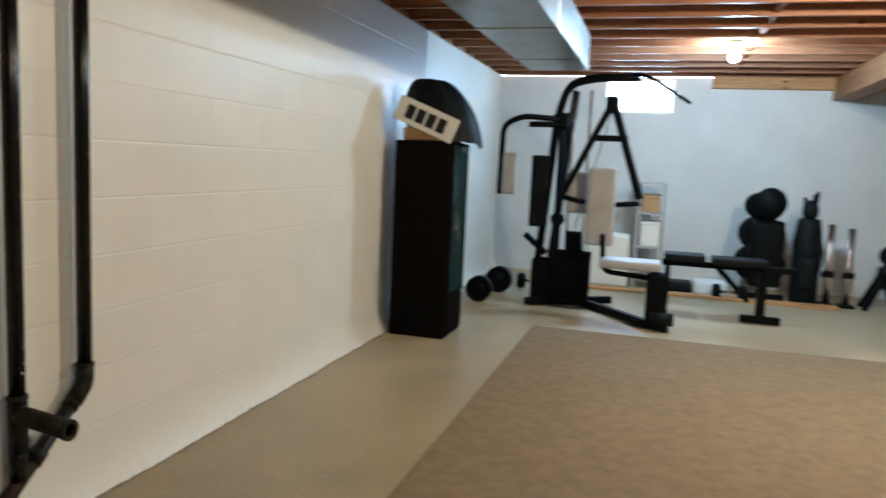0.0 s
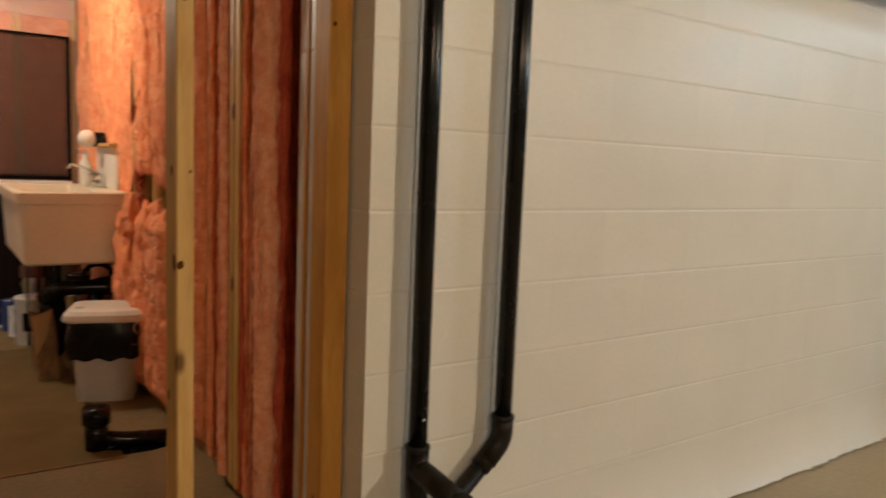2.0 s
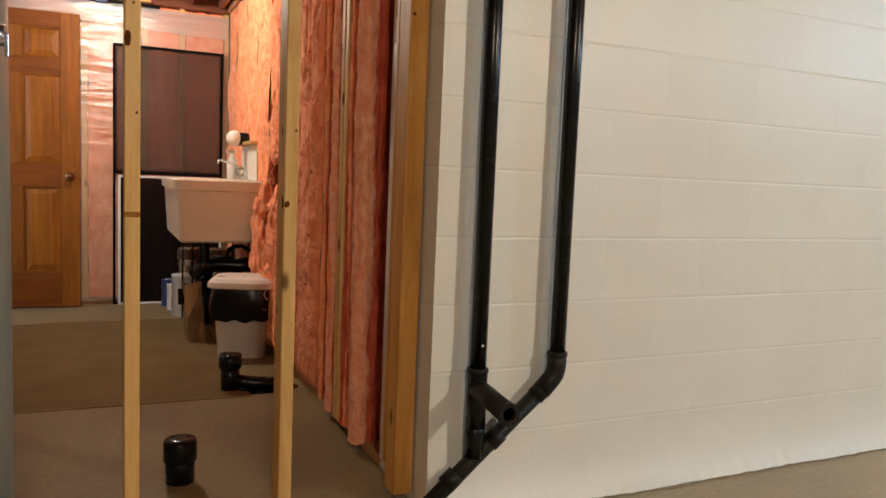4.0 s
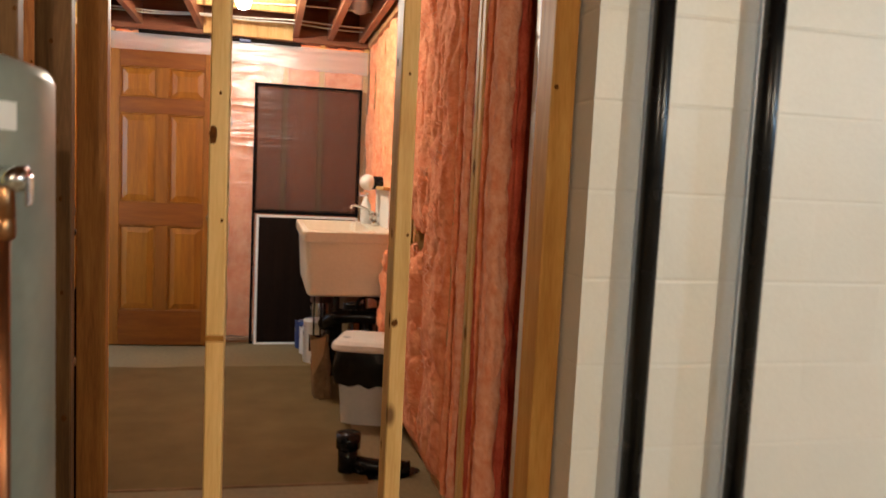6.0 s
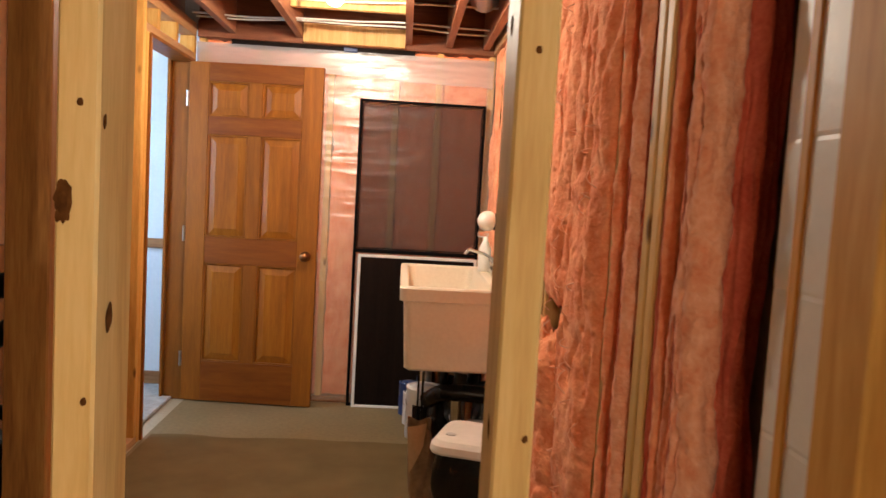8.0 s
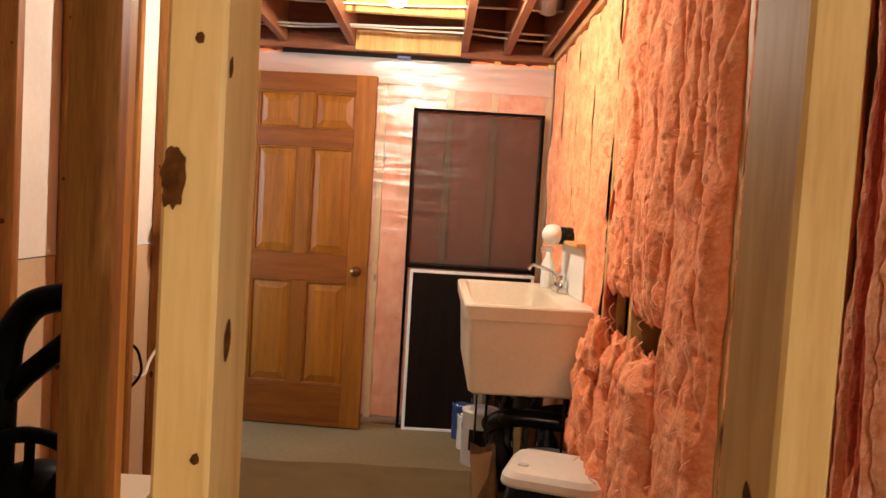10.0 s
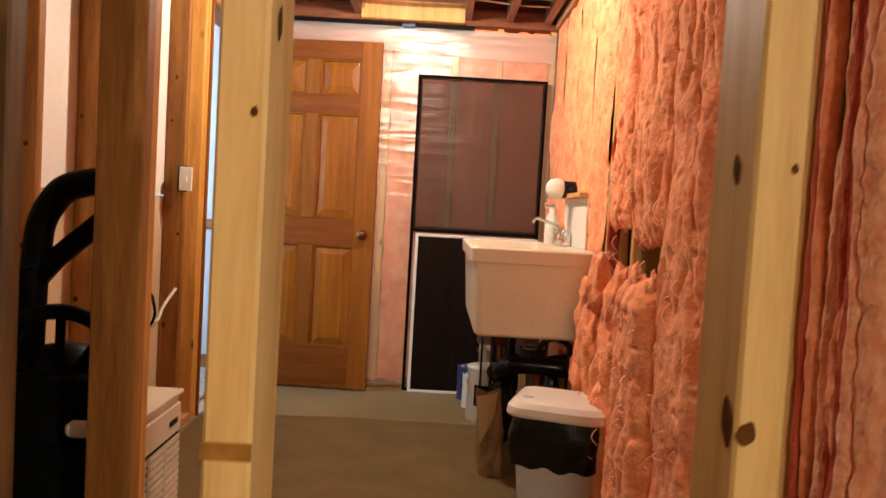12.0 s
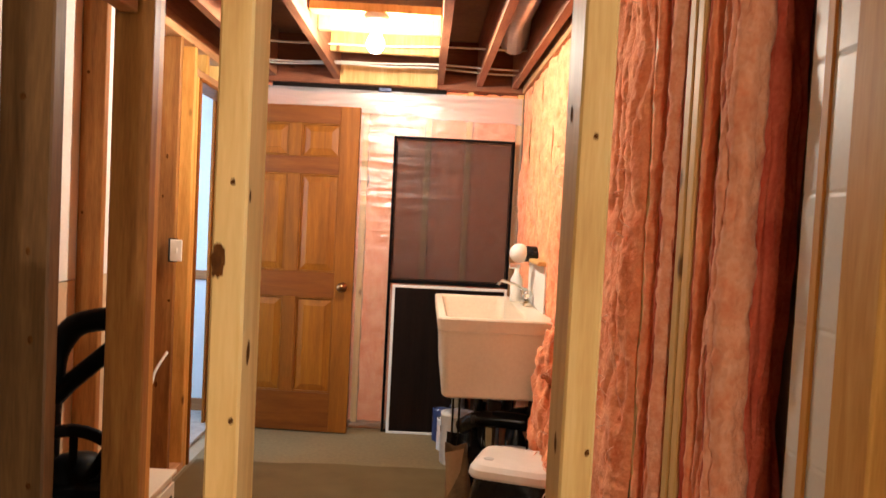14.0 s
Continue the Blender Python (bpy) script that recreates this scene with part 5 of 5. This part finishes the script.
bm = sheet(dome, 36, 12)
part("crown", bm, BLACK_VINYL, cap, "black rounded crown", True)
part("base", box(3.262, -0.48, 1.371, 3.65, -0.15, 1.46, 0.01), CARDBOARD, cap)
ban = box(-0.225, -0.008, -0.085, 0.225, 0.008, 0.085, 0.006)
ban.transform(Matrix.Translation((3.222, -0.325, 1.515)) @ Matrix.Rotation(radians(-90), 4, "Z") @ Matrix.Rotation(radians(22), 4, "Y"))
banner = part("banner", ban, WHITE_PLASTIC, cap, "white banner with dark lettering")
for k in range(4):
    g = box(-0.15 + 0.08 * k, -0.012, -0.048, -0.088 + 0.08 * k, -0.009, 0.048, 0.002)
    g.transform(Matrix.Translation((3.222, -0.325, 1.515)) @ Matrix.Rotation(radians(-90), 4, "Z") @ Matrix.Rotation(radians(22), 4, "Y"))
    part("letter_bar", g, ABS, banner)


def home_gym():
    g = thing("multi_gym", (4.8, -1.3, 0), "black steel multi-station home gym with grey pads", "home gym")
    S, R = GYM_STEEL, 0.036
    part("mast", tube(bend([(5.05, -0.80, 0.03), (5.0, -0.94, 1.69), (4.98, -1.02, 1.95), (4.9, -1.25, 2.0), (4.78, -1.62, 1.99)], 0.14), R), S, g, "", True)
    part("mast", tube([(5.12, -0.90, 0.03), (5.05, -1.08, 1.90)], R), S, g, "", True)
    part("pulldown_bar", tube(bend([(5.0, -1.30, 2.0), (4.7, -1.66, 2.02), (4.55, -2.02, 1.77)], 0.15), 0.015), S, g, "", True)
    part("a_frame_leg", bar((4.8, -1.42, 1.80), (4.75, -1.05, 1.0), 0.055, 0.055), S, g)
    part("a_frame_leg", bar((4.8, -1.42, 1.80), (4.72, -1.69, 1.0), 0.055, 0.055), S, g)
    part("a_frame_bar", bar((4.79, -1.30, 1.49), (4.79, -1.56, 1.49), 0.05, 0.05), S, g)
    part("hand_grip", rod((4.72, -1.69, 0.965), (4.72, -1.48, 0.94), 0.022), S, g, "", True)
    part("hand_grip", rod((4.75, -1.04, 0.985), (4.75, -1.25, 0.95), 0.022), S, g, "", True)
    part("pulley_block", box(4.76, -1.47, 1.70, 4.86, -1.36, 1.84, 0.02), S, g)
    part("press_arm", tube(bend([(4.9, -1.05, 1.64), (4.82, -0.66, 1.66), (4.8, -0.50, 1.58), (4.8, -0.49, 0.98)], 0.12), 0.026), S, g, "", True)
    part("press_arm", tube(bend([(4.9, -1.02, 1.60), (4.82, -0.72, 1.59)], 0.05), 0.026), S, g, "", True)
    part("fly_pad", box(4.74, -0.64, 0.98, 4.80, -0.52, 1.34, 0.025, seg=3), GREY_VINYL, g, "grey padded arm cushion", True)
    part("side_pad", box(4.93, -0.90, 0.70, 5.02, -0.74, 1.33, 0.025, seg=3), BLACK_VINYL, g, "", True)
    part("back_pad", box(4.62, -1.50, 0.60, 4.72, -1.27, 1.25, 0.035, seg=3), GREY_VINYL, g, "grey padded backrest", True)
    part("back_pad_rear", box(4.76, -1.27, 0.85, 4.84, -1.08, 1.20, 0.035, seg=3), GREY_VINYL, g, "", True)
    ws = part("weight_stack", box(4.88, -1.30, 0.06, 5.06, -1.01, 0.50, 0.004), S, g)
    for k in range(8):
        part("weight_plate", box(4.875, -1.305, 0.07 + 0.055 * k, 5.065, -1.005, 0.115 + 0.055 * k, 0.004), BLACK_PAINT, ws)
    part("weight_carriage", box(4.90, -1.22, 0.50, 5.0, -1.08, 0.68, 0.02), S, g)
    for y in (-1.22, -1.08):
        part("guide_rod", rod((4.97, y, 0.05), (4.97, y, 1.9), 0.011, n=10), CHROME, g, "", True)
    part("base_rail", bar((5.2, -1.15, 0.04), (4.33, -1.84, 0.04), 0.06, 0.06), S, g)
    part("cross_foot", bar((4.88, -0.76, 0.035), (5.35, -1.48, 0.035), 0.06, 0.06), S, g)
    part("end_foot", bar((4.42, -1.72, 0.03), (4.28, -1.98, 0.03), 0.05, 0.05), S, g)
    part("seat_post", box(4.36, -1.95, 0.06, 4.50, -1.80, 0.44, 0.02), S, g)
    part("seat", box(4.36, -1.90, 0.45, 4.66, -1.42, 0.52, 0.03, seg=3), GREY_VINYL, g, "grey padded seat", True)
    part("seat_frame", tube(bend([(4.62, -1.42, 0.70), (4.58, -1.44, 0.40), (4.5, -1.86, 0.38)], 0.08), 0.022), S, g, "", True)
    part("leg_roller", rod((4.30, -2.02, 0.10), (4.30, -1.84, 0.10), 0.05, n=18), BLACK_VINYL, g, "", True)
    part("lower_housing", box(4.98, -1.02, 0.05, 5.12, -0.78, 0.42, 0.02), S, g)
    part("front_upright", bar((4.96, -0.99, 0.05), (4.95, -1.0, 1.66), 0.05, 0.05), S, g)
    part("foot_lever", bar((5.05, -0.70, 0.62), (5.02, -0.90, 0.46), 0.06, 0.05), S, g)
    part("cam_wheel", rod((4.90, -1.0, 0.78), (4.94, -1.0, 0.78), 0.06, n=22), S, g, "", True)
    part("press_bracket", box(4.86, -1.06, 1.56, 4.96, -0.92, 1.70, 0.02), S, g)
    part("cable", tube([(4.86, -1.42, 1.75), (4.95, -1.15, 0.7)], 0.004, n=6), S, g)
    g.matrix_basis = pose(4.76, -1.34, 0)


home_gym()


def weight_bench():
    b = thing("weight_bench", (5.0, -2.4, 0), "black padded weight bench on a steel frame", "weight bench")
    part("pad", box(4.86, -2.25, 0.485, 5.14, -1.91, 0.545, 0.02, seg=3), BLACK_VINYL, b, "", True)
    part("pad", box(4.86, -2.74, 0.475, 5.14, -2.30, 0.535, 0.02, seg=3), BLACK_VINYL, b, "", True)
    part("frame_rail", bar((5.0, -1.90, 0.46), (5.0, -2.98, 0.455), 0.05, 0.05), GYM_STEEL, b)
    part("strut", bar((5.0, -2.36, 0.44), (5.02, -2.62, 0.17), 0.045, 0.045), GYM_STEEL, b)
    part("leg", bar((5.02, -2.72, 0.03), (5.0, -2.72, 0.46), 0.07, 0.07), GYM_STEEL, b)
    part("foot", bar((4.98, -2.56, 0.03), (4.98, -2.88, 0.03), 0.06, 0.06), GYM_STEEL, b)
    part("leg", bar((5.0, -1.95, 0.0), (5.0, -1.95, 0.46), 0.045, 0.045), GYM_STEEL, b)
    b.matrix_basis = pose(5.04, -2.45, 0)


weight_bench()


def ring_plate(place, r, w, label, axis="Y", cat="weight plate"):
    p = thing("weight_plate", (place[0], place[1], place[2] - r), label, cat, "weight plates")
    bm = lathe([(0.02, -w / 2), (0.05, -w / 2), (r * 0.45, -w * 0.3), (r * 0.8, -w * 0.3), (r * 0.86, -w / 2), (r, -w / 2), (r, w / 2), (r * 0.86, w / 2), (r * 0.8, w * 0.3), (0.05, w * 0.3), (0.02, w / 2)], 28)
    bm.transform(Matrix.Translation(place) @ Matrix.Rotation(radians(90), 4, axis))
    part("disc", bm, GYM_STEEL, p, "", True)
    return p


ring_plate((4.80, -0.385, 0.115), 0.115, 0.10, "black iron weight plate leaning by the wall", "Y")
ring_plate((5.38, -0.445, 0.125), 0.125, 0.10, "black iron weight plate standing on the floor", "Y")
tree = thing("plate_tree", (6.35, -2.95, 0), "black weight tree loaded with plates", "weight rack")
part("post", bar((6.35, -2.94, 0.0), (6.35, -2.94, 1.10), 0.06, 0.06), GYM_STEEL, tree)
part("foot", bar((6.15, -2.94, 0.03), (6.6, -2.94, 0.03), 0.06, 0.06), GYM_STEEL, tree)
part("foot", bar((6.35, -2.75, 0.03), (6.35, -3.15, 0.03), 0.06, 0.06), GYM_STEEL, tree)
for z, r in ((0.94, 0.13), (0.66, 0.17), (0.36, 0.19)):
    for dx in (-0.10, 0.06):
        bm = lathe([(0.02, 0), (r * 0.8, 0.004), (r, 0), (r, 0.05), (r * 0.8, 0.046), (0.02, 0.05)], 24)
        bm.transform(Matrix.Translation((6.35 + dx, -2.94 + 0.09 * (dx > 0), z)) @ Matrix.Rotation(radians(90), 4, "Y"))
        part("disc", bm, GYM_STEEL, tree, "", True)
bm = lathe([(0.02, 0), (0.06, 0.012), (0.10, 0.012), (0.135, 0.0), (0.15, 0.008), (0.15, 0.03), (0.02, 0.035)], 32)
bm.transform(Matrix.Translation((6.20, -2.93, 0.98)) @ Matrix.Rotation(radians(-90), 4, "Y"))
part("disc", bm, GYM_STEEL, tree, "rimmed black iron plate", True)
part("plate_stack", box(6.24, -3.10, 0.14, 6.48, -2.79, 0.80, 0.05, seg=3), GYM_STEEL, tree, "", True)
stand = thing("dumbbell_stand", (6.3, -3.95, 0), "low black steel stand with slanted bars", "weight rack")
for a, b in (((6.2, -3.84, 0.0), (6.2, -4.08, 0.52)), ((6.2, -4.14, 0.0), (6.2, -3.98, 0.36)), ((6.45, -3.86, 0.0), (6.45, -4.10, 0.52)), ((6.45, -4.16, 0.0), (6.45, -4.0, 0.36)), ((6.15, -4.02, 0.38), (6.5, -4.02, 0.38))):
    part("bar_tube", bar(a, b, 0.045, 0.045), GYM_STEEL, stand)
for x in (6.16, 6.40):
    bm = lathe([(0.02, 0), (0.09, 0.004), (0.10, 0), (0.10, 0.045), (0.09, 0.04), (0.02, 0.045)], 24)
    bm.transform(Matrix.Translation((x, -4.08, 0.52)) @ Matrix.Rotation(radians(90), 4, "Y"))
    part("disc", bm, GYM_STEEL, stand, "", True)
golf = thing("golf_bag", (6.35, -3.32, 0), "black golf bag standing by the wall", "golf bag")
part("body", lathe([(0.12, 0), (0.13, 0.02), (0.125, 0.4), (0.14, 0.6), (0.11, 0.80), (0.10, 0.84)], 20, at=(6.35, -3.32, 0)), BLACK_VINYL, golf, "", True)
part("pocket", box(6.20, -3.39, 0.16, 6.25, -3.25, 0.46, 0.02, seg=2), BLACK_VINYL, golf, "", True)
part("strap", tube(bend([(6.23, -3.40, 0.68), (6.17, -3.44, 0.50), (6.23, -3.41, 0.30)], 0.08), 0.012, n=8), BLACK_VINYL, golf, "", True)
part("hood", ball((6.35, -3.32, 0.92), 0.085, (1, 0.9, 1.25), n=16), BLACK_VINYL, golf, "", True)
for k in range(4):
    a = k * 1.7
    part("club", rod((6.35 + 0.04 * math.cos(a), -3.32 + 0.04 * math.sin(a), 0.80), (6.35 + 0.06 * math.cos(a), -3.32 + 0.06 * math.sin(a), 1.02 + 0.03 * k), 0.018, n=8), GYM_STEEL, golf)
for k, y in enumerate((-3.52, -3.70)):
    dbl = thing("chrome_dumbbell_rack", (6.3, y, 0), "upright chrome bar with small plates", "weight bar", "chrome bars")
    part("bar_tube", rod((6.3, y, 0.0), (6.34, y, 0.80 - 0.03 * k), 0.035, n=16), CHROME, dbl, "", True)
    part("collar", rod((6.3, y, 0.28), (6.31, y, 0.34), 0.06, n=16), GYM_STEEL, dbl, "", True)
    part("foot", box(6.22, y - 0.07, 0.0, 6.38, y + 0.07, 0.03, 0.005), GYM_STEEL, dbl)
for k, (x, y) in enumerate(((6.15, -2.62), (5.75, -0.72))):
    bell = thing("dumbbell", (x, y, 0), "black dumbbell lying on the floor", "dumbbell", "dumbbells")
    part("bar_tube", rod((x, y - 0.12, 0.075), (x, y + 0.12, 0.075), 0.016, n=10), CHROME, bell, "", True)
    for s in (-1, 1):
        head = lathe([(0.016, -0.04), (0.060, -0.04), (0.075, -0.028), (0.075, 0.028), (0.060, 0.04), (0.016, 0.04)], 18)
        head.transform(Matrix.Translation((x, y + 0.12 * s, 0.075)) @ Matrix.Rotation(radians(90), 4, "X"))
        part("head", head, GYM_STEEL, bell, "", True)
rack = thing("metal_shelf", (6.6, -1.75, 0), "grey metal shelf with boxes against the wall", "shelf")
for x, y in ((6.45, -1.68), (6.45, -1.94), (6.85, -1.68), (6.85, -1.94)):
    part("post", bar((x, y, 0.0), (x, y, 1.12), 0.03, 0.03), GREY_VINYL, rack)
for z in (0.08, 0.42, 0.78, 1.10):
    part("shelf_board", box(6.44, -1.95, z, 6.86, -1.67, z + 0.02, 0.003), GREY_VINYL, rack)
for k, (y0, y1, z0, z1, m) in enumerate(((-1.92, -1.72, 0.442, 0.70, DRYWALL), (-1.90, -1.72, 0.802, 0.98, CARDBOARD))):
    bx = thing("storage_box", (6.6, (y0 + y1) / 2, z0), "pale storage box on the metal shelf", "box", "storage boxes")
    part("carton", box(6.48, y0, z0, 6.78, y1, z1, 0.004), m, bx)
    part("lid", box(6.475, y0 - 0.004, z1 - 0.03, 6.785, y1 + 0.004, z1 + 0.006, 0.003), m, bx)
for k, (x, y, sx, sy, h, m) in enumerate(((6.55, -1.40, 0.2, 0.22, 0.55, DRYWALL), (6.5, -2.15, 0.16, 0.13, 0.10, BLACK_VINYL), (6.45, -2.45, 0.14, 0.16, 0.14, HALL_PAINT))):
    c = thing("floor_clutter", (x, y, 0), "soft bag lying on the floor by the wall", "bag", "soft bags")
    part("soft_bag", box(x - sx, y - sy, 0.0, x + sx, y + sy, h, 0.04, seg=3), m, c, "", True)
strip = thing("floor_board", (6.2, -2.4, 0), "long wooden board lying on the floor", "board")
part("plank", box(6.05, -3.6, 0.001, 6.19, -1.2, 0.03, 0.003), PLATE_Y, strip)


# ---- blocks of the white wall ----
def block_mesh(w, h, name):
    """One painted block face: a shallow slab with rounded arrises, facing -y."""
    me = bpy.data.meshes.new(name)
    bm = bmesh.new()
    ex, ez, d, rz = 0.0001, 0.006, 0.006, 0.0012
    o = [(-w / 2, d, -h / 2), (w / 2, d, -h / 2), (w / 2, d, h / 2), (-w / 2, d, h / 2)]
    c = [(-w / 2, rz, -h / 2), (w / 2, rz, -h / 2), (w / 2, rz, h / 2), (-w / 2, rz, h / 2)]
    i = [(-w / 2 + ex, 0, -h / 2 + ez), (w / 2 - ex, 0, -h / 2 + ez), (w / 2 - ex, 0, h / 2 - ez), (-w / 2 + ex, 0, h / 2 - ez)]
    a, b2, f = ([bm.verts.new(p) for p in q] for q in (o, c, i))
    for p, q in ((a, b2), (b2, f)):
        for k in range(4):
            bm.faces.new((p[k], p[(k + 1) % 4], q[(k + 1) % 4], q[k]))
    bm.faces.new(f)
    bmesh.ops.recalc_face_normals(bm, faces=bm.faces)
    bm.to_mesh(me)
    bm.free()
    me.materials.append(WHITE_BLOCK)
    return me


GAP = 0.0
full, half = block_mesh(0.4064 - GAP, COURSE - GAP, "block_full"), block_mesh(0.2032 - GAP, COURSE - GAP, "block_half")
low_full, low_half = block_mesh(0.4064 - GAP, 0.034 - GAP, "block_low"), block_mesh(0.2032 - GAP, 0.034 - GAP, "block_low_half")
rng = random.Random(5)


def lay(me, m):
    ob = new("block", me)
    ob.parent = wall_north
    ob.matrix_basis = m


for c in range(-1, 11):
    z = 0.032 + COURSE * (c + 0.5) if c >= 0 else 0.016
    x, odd = 0.0, c % 2
    while x < 7.1:
        short = (x == 0.0 and odd) or x + 0.4064 > 7.12
        w = 0.2032 if short else 0.4064
        me = (half if short else full) if c >= 0 else (low_half if short else low_full)
        lay(me, Matrix.Translation((x + w / 2, -0.0005 + rng.uniform(-0.00015, 0.00015), z)) @ Matrix.Rotation(radians(rng.uniform(-0.03, 0.03)), 4, "X"))
        x += w
    for y0, w in ((0.0, 0.2032), (0.2032, 0.2032)):
        me = half if c >= 0 else low_half
        lay(me, Matrix.Translation((0.0, y0 + w / 2 + 0.004, z)) @ Matrix.Rotation(radians(-90), 4, "Z"))
